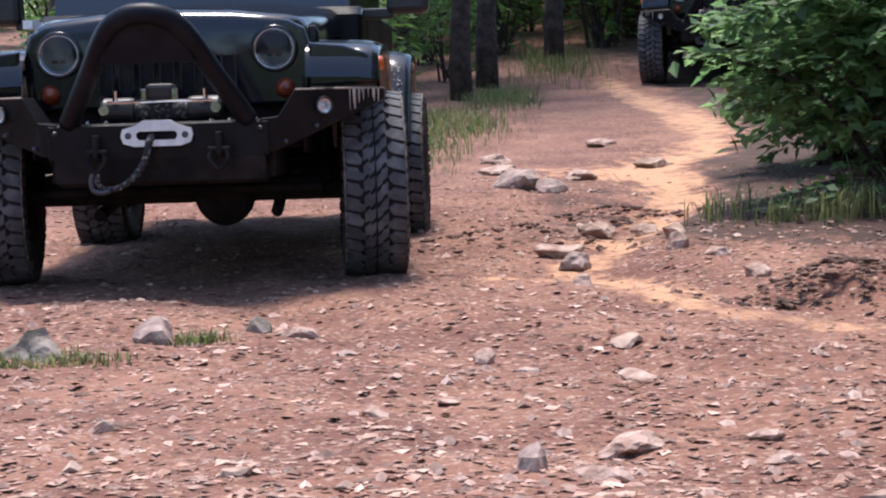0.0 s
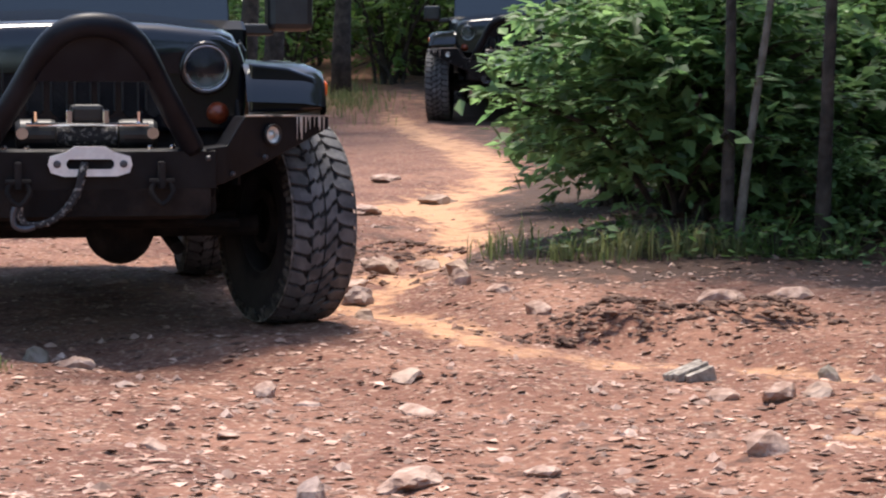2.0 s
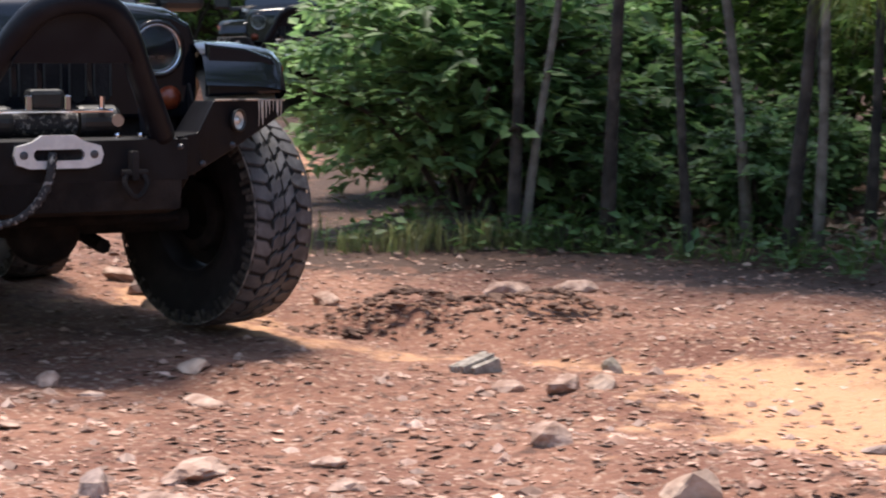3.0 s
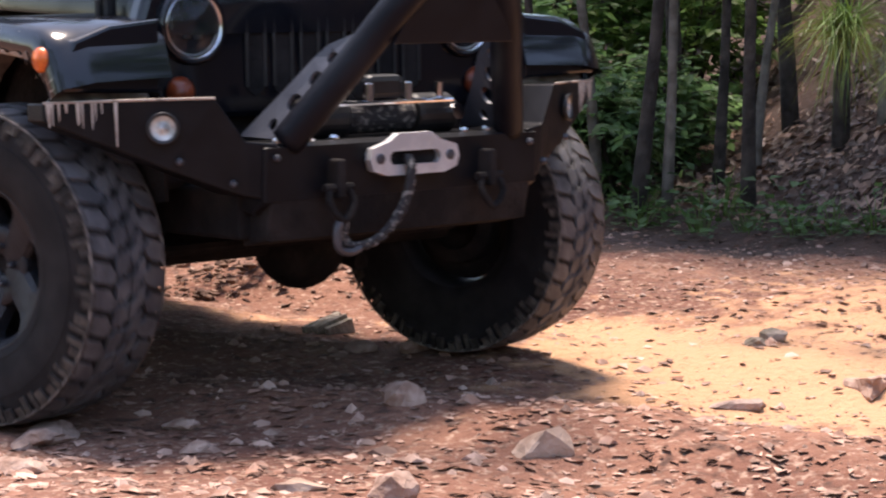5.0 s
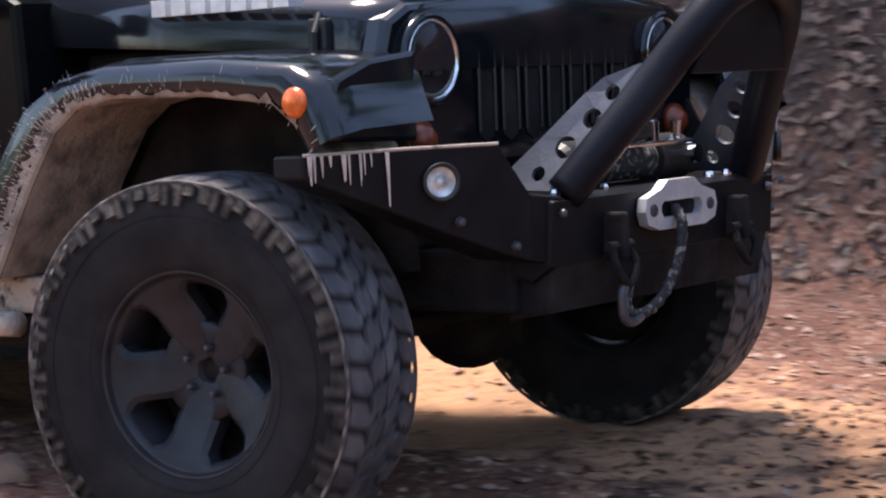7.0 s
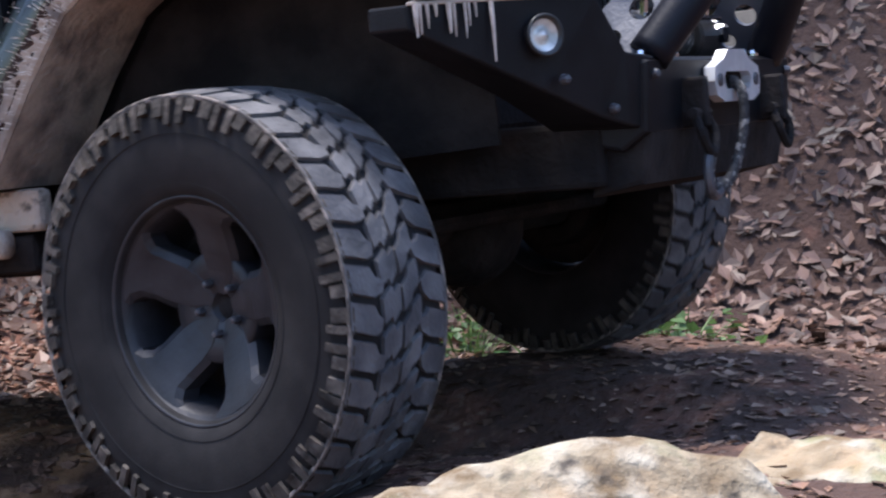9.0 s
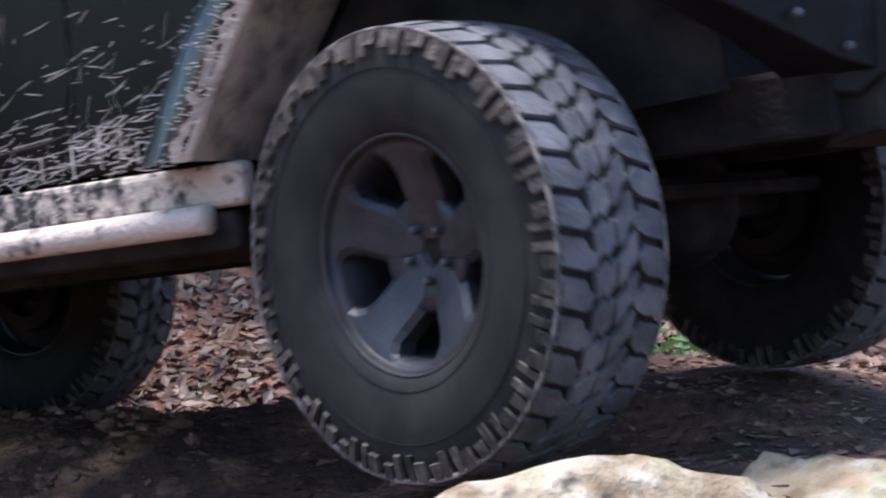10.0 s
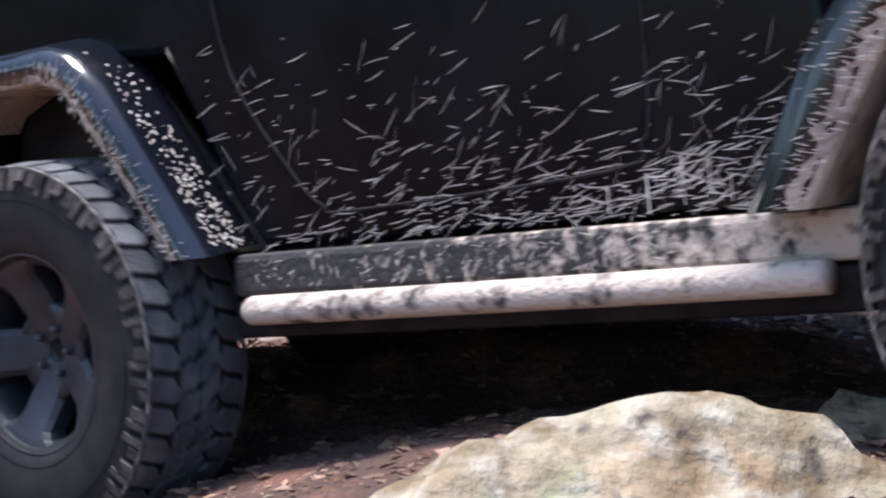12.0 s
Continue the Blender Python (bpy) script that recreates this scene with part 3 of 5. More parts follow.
def make_flare(parent, s, outer, inner, y_in, label):
    """A flared arch: top surface from the body to the lip, a rounded lip and the muddy return."""
    bm = bmesh.new()
    rows = []
    for (ox, oz), (ix, iz) in zip(outer, inner):
        dx, dz = ix - ox, iz - oz
        rows.append([(ox, y_in, oz + 0.015), (ox, 0.82, oz + 0.008), (ox + dx * 0.02, 0.875, oz + dz * 0.02), (ox + dx * 0.16, 0.905, oz + dz * 0.16), (ox + dx * 0.6, 0.912, oz + dz * 0.6), (ox + dx * 0.85, 0.908, oz + dz * 0.85), (ix, 0.895, iz)])
    vv = [[bm.verts.new((x, s * y, z)) for x, y, z in row] for row in rows]
    for a, b in zip(vv, vv[1:]):
        for j in range(6):
            bm.faces.new((a[j], a[j + 1], b[j + 1], b[j]))
    bmesh.ops.recalc_face_normals(bm, faces=bm.faces)
    flare = part("fender_flare", bm, PAINT, parent, label, smooth=True)
    bm = bmesh.new()
    vv = [[bm.verts.new((ix, s * y, iz)) for y in (0.8955, 0.80, 0.62)] for ix, iz in inner]
    for a, b in zip(vv, vv[1:]):
        for j in range(2):
            bm.faces.new((a[j], a[j + 1], b[j + 1], b[j]))
    bmesh.ops.recalc_face_normals(bm, faces=bm.faces)
    part("flare_underside", bm, FLAREMUD, flare, "mud-caked underside", smooth=True)
    # mud crust along the inner edge, ragged towards the outside
    bm = bmesh.new()
    rows = []
    for q in range(91):
        k = min(q * 0.08, len(outer) - 1.001)
        i, f = int(k), k - int(k)
        ox, oz = outer[i][0] * (1 - f) + outer[i + 1][0] * f, outer[i][1] * (1 - f) + outer[i + 1][1] * f
        ix, iz = inner[i][0] * (1 - f) + inner[i + 1][0] * f, inner[i][1] * (1 - f) + inner[i + 1][1] * f
        t0 = 0.66 + 0.05 * min(k, 4) + 0.22 * noise.noise(Vector((q * 0.9, outer[0][0] * 5, s)))
        rows.append([bm.verts.new((ox + (ix - ox) * t, s * y, oz + (iz - oz) * t)) for t, y in ((min(t0, 0.93), 0.9142 - 0.004 * max(0.0, t0 - 0.6) / 0.25), (0.95, 0.9045), (1.0, 0.8975))])
    for a, b in zip(rows, rows[1:]):
        for j in range(2):
            bm.faces.new((a[j], a[j + 1], b[j + 1], b[j]))
    part("mud_crust", bm, FLAREMUD, flare, "caked pale mud")
    # spattered mud on the lip
    rng = random.Random(int(outer[0][0] * 100) + s)
    bm = bmesh.new()
    for _ in range(400):
        k = min(len(outer) - 1.001, abs(rng.gauss(0, 2.6)))
        i, f = int(k), k - int(k)
        t = rng.uniform(0.45, 1.0) if rng.random() < 0.75 else rng.uniform(0.1, 1.0)
        ox, oz = outer[i][0] * (1 - f) + outer[i + 1][0] * f, outer[i][1] * (1 - f) + outer[i + 1][1] * f
        ix, iz = inner[i][0] * (1 - f) + inner[i + 1][0] * f, inner[i][1] * (1 - f) + inner[i + 1][1] * f
        x, z = ox + (ix - ox) * t, oz + (iz - oz) * t
        L, W = rng.uniform(0.006, 0.034), rng.uniform(0.0003, 0.0010)
        d = Vector((ox - ix + rng.gauss(0, 0.03), 0, oz - iz + rng.gauss(0, 0.02))).normalized()
        p = Vector((-d.z, 0, d.x))
        y = s * (0.9145 if t > 0.16 else 0.909)
        c = Vector((x, y, z))
        vs = [bm.verts.new(c + v) for v in (d * L * 0.5, p * W, -d * L * 0.5, -p * W)]
        bm.faces.new(vs)
    # drops dried on the upper face, thickest at the foot
    for _ in range(230):
        k = min(len(outer) - 1.001, abs(rng.gauss(0, 1.1)))
        i, f = int(k), k - int(k)
        a, b = Vector((outer[i][0], 0, outer[i][1])), Vector((outer[i + 1][0], 0, outer[i + 1][1]))
        d = (b - a).normalized()
        up = Vector((-d.z, 0, d.x)) if (d.x > 0) == (outer[-1][0] > outer[0][0]) and d.x > 0 else Vector((d.z, 0, -d.x))
        c = a.lerp(b, f) + Vector((0, s * rng.uniform(0.775, 0.868), 0.010)) + up * 0.004
        r = rng.uniform(0.0012, 0.0042)
        bm.faces.new([bm.verts.new(c + (d * math.cos(q) * rng.uniform(1.0, 1.8) + Vector((0, 1, 0)) * math.sin(q)) * r) for q in (0.3, 1.4, 2.5, 3.6, 4.7, 5.7)])
    tagged(part("mud_spatter", bm, MUD, flare, "pale dried mud"), kind="stuff")
    return flare


def make_streaks(parent, rng, n, region):
    """Pale dried mud streaks flung over a side panel."""
    bm = bmesh.new()
    for _ in range(n):
        x, z, dens = region(rng)
        L = rng.uniform(0.006, 0.020) if rng.random() < 0.40 else rng.uniform(0.022, 0.075)
        W = rng.uniform(0.0003, 0.0007) * (1 + dens * 0.7) * (2.2 if rng.random() < 0.04 else 1.0)
        a = rng.gauss(0.20, 0.20) if rng.random() < 0.74 - 0.9 * max(0.0, z - 0.80) else rng.gauss(0.95, 0.4) * rng.choice((1, 1, 1, -1))
        bend = rng.gauss(0, 0.12)
        top, bot = [], []
        for i in range(5):
            t = i / 4 - 0.5
            w = W * (1 - (2 * t) ** 2) ** 0.6 * rng.uniform(0.6, 1.2) + 0.0002
            px, pz = x + L * t * math.cos(a), z + L * t * math.sin(a) + bend * L * (t * t)
            top.append(bm.verts.new((px, -0.7735, pz + w)))
            bot.append(bm.verts.new((px, -0.7735, pz - w)))
        for i in range(4):
            bm.faces.new((bot[i], bot[i + 1], top[i + 1], top[i]))
    return tagged(part("mud_splash", bm, MUD, parent, "pale dried mud streaks"), kind="stuff")


def make_drips(parent, rng):
    """Thin vertical runs below the thickest splash, and strokes over the sill."""
    bm = bmesh.new()
    for x, z, L in ((-0.83, 0.70, 0.085), (-0.905, 0.675, 0.07), (-0.775, 0.69, 0.06), (-0.99, 0.66, 0.05), (-0.735, 0.66, 0.045)):
        w = rng.uniform(0.0012, 0.0022)
        for i in range(5):
            box(bm, x - w * (1 - i * 0.12) + 0.001 * (i % 2), x + w * (1 - i * 0.12), -0.7745, -0.7715, z - L * (i + 1) / 5, z - L * i / 5)
    for _ in range(240):
        x, z = -0.62 - 1.25 * rng.random() ** 1.3, rng.uniform(0.515, 0.585)
        a, L, w = rng.gauss(0.9, 0.6), rng.uniform(0.008, 0.035), rng.uniform(0.0006, 0.0016)
        u, n = Vector((math.cos(a), 0, math.sin(a))), Vector((-math.sin(a), 0, math.cos(a)))
        c = Vector((x, -0.8125, z))
        ends = [c - u * L / 2, c + u * L / 2]
        if not all(0.512 < p.z < 0.588 for p in ends):
            continue
        bm.faces.new([bm.verts.new(p) for p in (ends[0], c - n * w, ends[1], c + n * w)])
    return tagged(part("mud_run", bm, MUD, parent, "pale dried mud runs"), kind="stuff")


def make_jeep():
    car = tagged(new("off_road_vehicle"), "black two-door off-road vehicle, mud-splashed, with winch bumper and big tyres", "car", "off-road vehicles on the trail")
    # tub and cabin
    bm = bmesh.new()
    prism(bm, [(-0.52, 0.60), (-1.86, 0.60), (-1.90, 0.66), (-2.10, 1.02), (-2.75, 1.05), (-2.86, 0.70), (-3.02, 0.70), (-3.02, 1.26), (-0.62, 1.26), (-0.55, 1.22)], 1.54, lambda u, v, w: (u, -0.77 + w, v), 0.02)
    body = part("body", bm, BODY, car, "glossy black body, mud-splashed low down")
    bm = bmesh.new()
    prism(bm, [(-0.62, 0.40), (-0.62, 0.60), (-2.9, 0.60), (-2.9, 0.46), (-1.9, 0.46), (-1.8, 0.40)], 1.1, lambda u, v, w: (u, -0.55 + w, v))
    part("floor_pan", bm, DARK, car)
    # engine-bay inner walls close the front
    bm = bmesh.new()
    box(bm, -0.56, 0.36, -0.56, 0.56, 0.62, 1.10, 0.02)
    part("engine_bay", bm, DARK, car)
    # hood
    bm = bmesh.new()
    rows = []
    for x, hw, z, dz in ((0.425, 0.52, 1.150, 0.030), (0.39, 0.575, 1.178, 0.035), (0.30, 0.60, 1.190, 0.04), (-0.20, 0.64, 1.225, 0.045), (-0.66, 0.68, 1.255, 0.045)):
        rows.append([(x, -hw, z - 0.13), (x, -hw, z - 0.055), (x, -hw + 0.02, z - 0.02), (x, -hw + 0.07, z), (x, -hw * 0.5, z + dz * 0.7), (x, 0, z + dz), (x, hw * 0.5, z + dz * 0.7), (x, hw - 0.07, z), (x, hw - 0.02, z - 0.02), (x, hw, z - 0.055), (x, hw, z - 0.13)])
    vv = [[bm.verts.new(p) for p in row] for row in rows]
    for a, b in zip(vv, vv[1:]):
        for j in range(10):
            bm.faces.new((a[j], a[j + 1], b[j + 1], b[j]))
    bm.faces.new(vv[0][::-1])
    bm.faces.new(vv[-1])
    bmesh.ops.recalc_face_normals(bm, faces=bm.faces)
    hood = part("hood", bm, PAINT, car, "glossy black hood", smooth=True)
    # hood side decal: plain pale bars
    for i in range(7):
        bm = bmesh.new()
        box(bm, 0.16 - i * 0.062, 0.205 - i * 0.062, -0.662, -0.618, 1.168, 1.205)
        part("decal_bar", bm, ALU, hood, "pale lettering bar")
    for s in (-1, 1):
        bm = bmesh.new()
        box(bm, 0.22, 0.27, s * 0.605 - 0.02, s * 0.605 + 0.02, 1.07, 1.14, 0.006)
        tube(bm, [(0.245, s * 0.63, 1.06), (0.25, s * 0.635, 1.11), (0.245, s * 0.61, 1.15)], 0.008, 8)
        part("hood_latch", bm, TRIM, hood)
    # grille panel with seven slots and round lamp openings
    bm = bmesh.new()
    out = [(-0.60, 0.80), (-0.615, 0.90), (-0.615, 1.06), (-0.59, 1.13), (-0.52, 1.165), (-0.30, 1.183), (0, 1.19), (0.30, 1.183), (0.52, 1.165), (0.59, 1.13), (0.615, 1.06), (0.615, 0.90), (0.60, 0.80)]
    prism(bm, out, 0.07, lambda u, v, w: (0.345 + w, u, v), 0.018)
    grille = part("grille_panel", bm, PAINT, car, "glossy black grille panel")
    for i in range(7):
        y = (i - 3) * 0.088
        bm = bmesh.new()
        # dark plate on the closed panel, standing for the shade in the slot
        o = [(y + dx, z) for dx, z in ((-0.026, 0.87), (0, 0.855), (0.026, 0.87), (0.026, 1.10), (0, 1.115), (-0.026, 1.10))]
        prism(bm, o, 0.006, lambda u, v, w: (0.412 + w, u, v))
        part("grille_slot", bm, DARK, grille)
        bm = bmesh.new()
        for e in (-1, 1):
            tube(bm, [(0.420, y + e * 0.029, 0.88), (0.422, y + e * 0.029, 1.0), (0.420, y + e * 0.029, 1.095)], 0.0045, 6)
        part("slot_trim", bm, TRIM, grille)
    for s in (-1, 1):
        y = s * 0.462
        bm = bmesh.new()
        lathe(bm, [(0.091, 0.0), (0.107, 0.0), (0.108, 0.022), (0.099, 0.034), (0.090, 0.026)], 40, "x", (0.405, y, 1.045))
        lamp = part("headlight", bm, PAINT, car, "round headlight with a dark bezel", smooth=True)
        bm = bmesh.new()
        lathe(bm, [(0.086, 0.016), (0.088, 0.033), (0.091, 0.030), (0.090, 0.012)], 40, "x", (0.405, y, 1.045))
        part("bezel_ring", bm, CHROME, lamp, "thin bright ring", smooth=True)
        bm = bmesh.new()
        lathe(bm, [(0.083, 0.022), (0.070, 0.004), (0.04, -0.004), (0.0005, 0.0)], 40, "x", (0.405, y, 1.045))
        part("reflector", bm, LAMP, lamp, smooth=True)
        bm = bmesh.new()
        for k in range(4):
            box(bm, 0.408, 0.424, y - 0.07 + k * 0.037, y - 0.045 + k * 0.037, 1.03 - 0.02 * (k in (1, 2)), 1.062 + 0.02 * (k in (1, 2)), 0.005)
        box(bm, 0.408, 0.42, y - 0.085, y + 0.085, 1.043, 1.049)
        part("lamp_element", bm, TRIM, lamp)
        bm = bmesh.new()
        lathe(bm, [(0.085, 0.026), (0.056, 0.040), (0.0005, 0.045)], 40, "x", (0.405, y, 1.045))
        lens = part("lens", bm, LENS, lamp, "clear lens", smooth=True)
        lens.visible_shadow = False
        shrink = Matrix.Translation((0.405, y, 1.042)) @ Matrix.Scale(0.94, 4) @ Matrix.Translation((-0.405, -y, -1.045))
        lamp.data.transform(shrink)
        for o in lamp.children:
            o.data.transform(shrink)
        bm = bmesh.new()
        disc(bm, 0.042, 0.028, (0.415, s * 0.505, 0.872), "x", 24, 0.5)
        part("turn_signal", bm, REDDISH, car, "round dusty amber turn signal", smooth=True)
    # fenders
    for s in (-1, 1):
        make_flare(car, s, FRONT_FLARE, FRONT_IN, 0.60, "glossy black front fender flare with dried mud")
        make_flare(car, s, REAR_FLARE, REAR_IN, 0.74, "glossy black rear fender flare with dried mud")
        bm = bmesh.new()
        o = [(0.615, 1.06), (0.76, 1.045), (0.86, 1.01), (0.90, 0.94), (0.895, 0.885), (0.615, 0.875)]
        prism(bm, o, 0.03, lambda u, v, w: (0.475 + w, s * u, v), 0.010)
        part("fender_front", bm, PAINT, car)
        bm = bmesh.new()
        o = [(x, z) for x, z in FRONT_IN] + [(0.46, 0.60), (-0.5, 0.55)]
        prism(bm, o, 0.01, lambda u, v, w: (u, s * (0.575 + w), v))
        part("wheel_well", bm, DARK, car)
        bm = bmesh.new()
        o = [(x, z) for x, z in REAR_IN] + [(AX - 0.4, 0.55), (AX + 0.5, 0.55)]
        prism(bm, o, 0.01, lambda u, v, w: (u, s * (0.60 + w), v))
        part("wheel_well", bm, DARK, car)
        bm = bmesh.new()
        lathe(bm, [(0.031, 0.0), (0.031, 0.010), (0.024, 0.017), (0.0005, 0.021)], 20, "y", (0, 0, 0))
        part("side_marker", bm, AMBER, car, "round amber marker light", smooth=True, m=pose(0.435, s * 0.905, 0.965, 0, 0, 0 if s > 0 else 180))
        # door, proud of the tub
        bm = bmesh.new()
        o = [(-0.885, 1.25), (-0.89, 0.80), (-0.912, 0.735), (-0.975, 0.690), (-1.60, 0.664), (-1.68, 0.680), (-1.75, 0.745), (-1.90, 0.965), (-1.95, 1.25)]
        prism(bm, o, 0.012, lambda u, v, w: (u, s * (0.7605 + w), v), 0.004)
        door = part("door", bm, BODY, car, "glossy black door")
        bm = bmesh.new()
        tube(bm, curve_pts([(x, s * 0.7712, z) for x, z in ((-0.881, 1.25), (-0.886, 0.80), (-0.909, 0.731), (-0.975, 0.686), (-1.60, 0.660), (-1.682, 0.676), (-1.753, 0.742), (-1.903, 0.963), (-1.954, 1.25))], 4), 0.0035, 6)
        part("door_seam", bm, DARK, door)
        # mirror
        bm = bmesh.new()
        box(bm, -0.80, -0.66, s * 0.98 - 0.10, s * 0.98 + 0.10, 1.22, 1.40, 0.03)
        box(bm, -0.76, -0.70, s * 0.82 - 0.09, s * 0.82 + 0.09, 1.20, 1.25, 0.01)
        part("side_mirror", bm, TRIM, car)
        # rocker sill and step tube
        bm = bmesh.new()
        box(bm, -1.92, -0.46, s * 0.785 - 0.025, s * 0.785 + 0.025, 0.505, 0.592, 0.014)
        part("rocker_sill", bm, SILL, car, "black sill caked with pale mud")
        bm = bmesh.new()
        tube(bm, curve_pts([(-1.92, s * 0.70, 0.475), (-1.87, s * 0.80, 0.478), (-1.78, s * 0.835, 0.48), (-1.4, s * 0.84, 0.481), (-0.7, s * 0.84, 0.483), (-0.53, s * 0.835, 0.484)], 5), 0.030, 14)
        part("step_tube", bm, TUBE, car, "round step tube dusted with pale mud", smooth=True)
        for x in (-0.72, -1.2, -1.66):
            bm = bmesh.new()
            tube(bm, [(x, s * 0.83, 0.475), (x, s * 0.6, 0.45)], 0.018, 8)
            part("step_bracket", bm, DARK, car)
        bm = bmesh.new()
        box(bm, -1.95, -0.5, s * 0.69 - 0.10, s * 0.69 + 0.10, 0.42, 0.50, 0.015)
        part("inner_sill", bm, DARK, car)
        # frame rail, spring and shock
        bm = bmesh.new()
        box(bm, -2.95, 0.62, s * 0.42 - 0.05, s * 0.42 + 0.05, 0.50, 0.63, 0.012)
        part("frame_rail", bm, DARK, car)
        for x0 in (0.0, AX):
            bm = bmesh.new()
            pts = [(x0 + 0.06 * math.cos(k * 0.7), s * 0.47 + 0.06 * math.sin(k * 0.7), 0.50 + k * 0.0062) for k in range(54)]
            tube(bm, pts, 0.008, 6)
            part("coil_spring", bm, DARK, car)
            bm = bmesh.new()
            tube(bm, [(x0 - 0.14, s * 0.52, 0.42), (x0 - 0.16, s * 0.50, 0.85)], [0.028, 0.022], 10)
            part("shock_absorber", bm, DARK, car)
    make_streaks(body, random.Random(4), 720, streak_region)
    make_drips(body, random.Random(8))
    # axles
    for x0, off in ((0.0, 0.17), (AX, 0.0)):
        bm = bmesh.new()
        tube(bm, [(x0, -0.72, 0.42), (x0, 0.72, 0.42)], 0.042, 14)
        rr = bmesh.ops.create_icosphere(bm, subdivisions=3, radius=0.145, matrix=Matrix.Translation((x0, off, 0.415)))
        for v in rr["verts"]:
            v.co.y = off + (v.co.y - off) * 0.95
        box(bm, x0 + 0.05, x0 + 0.11, -0.62, 0.62, 0.44, 0.48, 0.01)
        part("axle", bm, DARK, car, smooth=False)
    # front bumper
    bm = bmesh.new()
    prism(bm, [(0.66, 0.565), (0.715, 0.60), (0.725, 0.735), (0.70, 0.745), (0.52, 0.745), (0.50, 0.60)], 0.92, lambda u, v, w: (u, -0.46 + w, v), 0.008)
    bumper = part("front_bumper", bm, BUMPER, car, "black steel winch bumper with dried mud runs")
    bm = bmesh.new()
    prism(bm, [(0.58, 0.48), (0.69, 0.50), (0.714, 0.600), (0.60, 0.600)], 0.88, lambda u, v, w: (u, -0.44 + w, v), 0.010)
    part("skid_plate", bm, DARK, bumper)
    for s in (-1, 1):
        bm = bmesh.new()
        tops = [((0.725, 0.42, 0.745), (0.715, 0.42, 0.60)), ((0.70, 0.50, 0.755), (0.69, 0.49, 0.615)), ((0.675, 0.57, 0.862), (0.655, 0.54, 0.635)), ((0.585, 0.72, 0.862), (0.60, 0.665, 0.69)), ((0.46, 0.925, 0.86), (0.46, 0.925, 0.815))]
        front = [[bm.verts.new((p[0], s * p[1], p[2])) for p in pr] for pr in tops]
        back = [[bm.verts.new((p[0] - 0.20 + 0.12 * k / 4, s * (p[1] - 0.02 * (k < 4)), p[2])) for p in pr] for k, pr in enumerate(tops)]
        for rows in (front, back):
            for a, b in zip(rows, rows[1:]):
                bm.faces.new((a[0], b[0], b[1], a[1]))
        for i in range(4):
            for k in (0, 1):
                bm.faces.new((front[i][k], front[i + 1][k], back[i + 1][k], back[i][k]))
        bm.faces.new((front[4][0], back[4][0], back[4][1], front[4][1]))
        bm.faces.new((front[0][0], back[0][0], back[0][1], front[0][1]))
        bmesh.ops.recalc_face_normals(bm, faces=bm.faces)
        bmesh.ops.bevel(bm, geom=list(bm.edges), offset=0.005, segments=2, affect="EDGES", profile=0.5)
        wing = part("bumper_wing", bm, BUMPER, bumper)
        # worn bright top edge
        bm = bmesh.new()
        tube(bm, [(0.462, s * 0.925, 0.861), (0.587, s * 0.72, 0.863), (0.676, s * 0.572, 0.863)], 0.0035, 6)
        part("worn_edge", bm, TUBE, bumper, "worn, dusty top edge")
        # mud runs down the wing's outer end
        rng = random.Random(12 + s)
        bm = bmesh.new()
        for k in range(15):
            f = rng.uniform(0.02, 0.72)
            x, y = 0.463 + f * 0.125, 0.924 - f * 0.204
            drop = rng.uniform(0.02, 0.055 + 0.075 * f)
            w = rng.uniform(0.0015, 0.005)
            tube(bm, [(x + 0.004, s * (y + 0.003), 0.859), (x + 0.005, s * (y + 0.003), 0.859 - drop * 0.5), (x + 0.0045, s * (y + 0.002), 0.859 - drop)], [w, w * 0.7, w * 0.3], 5)
        part("mud_stain", bm, MUD, bumper, "pale dried mud runs")
        bm = bmesh.new()
        t = Matrix.Translation((0.612, s * 0.683, 0.793)) @ Matrix.Rotation(s * radians(32), 4, "Z") @ Matrix.Scale(0.8, 4)
        lathe(bm, [(0.034, -0.02), (0.046, -0.01), (0.050, 0.010), (0.045, 0.012), (0.038, 0.002)], 26, "x")
        fog = part("fog_lamp", bm, TRIM, bumper, "small round fog lamp", smooth=True, m=t)
        bm = bmesh.new()
        lathe(bm, [(0.040, 0.004), (0.028, -0.010), (0.013, -0.008), (0.012, 0.004), (0.0005, 0.008)], 26, "x")
        part("fog_reflector", bm, LAMP, fog, smooth=True)
        for x, y, z in ((0.630, 0.650, 0.71), (0.672, 0.522, 0.65), (0.722, 0.424, 0.71)):
            bm = bmesh.new()
            lathe(bm, [(0.0005, 0.016), (0.007, 0.015), (0.010, 0.008), (0.011, 0.0)], 8, "x")
            part("bolt", bm, RIMLIT, bumper, m=pose(x, s * y, z, 0, 0, s * 28))
        # shackle tab and shackle
        bm = bmesh.new()
        box(bm, 0.70, 0.77, s * 0.255 - 0.012, s * 0.255 + 0.012, 0.60, 0.70, 0.006)
        tube(bm, curve_pts([(0.75, s * 0.255 - 0.03, 0.625), (0.765, s * 0.255 - 0.038, 0.585), (0.77, s * 0.255, 0.545), (0.765, s * 0.255 + 0.038, 0.585), (0.75, s * 0.255 + 0.03, 0.625)], 4), 0.010, 8)
        tube(bm, [(0.75, s * 0.255 - 0.045, 0.628), (0.75, s * 0.255 + 0.045, 0.628)], 0.011, 8)
        part("shackle", bm, DARK, bumper)
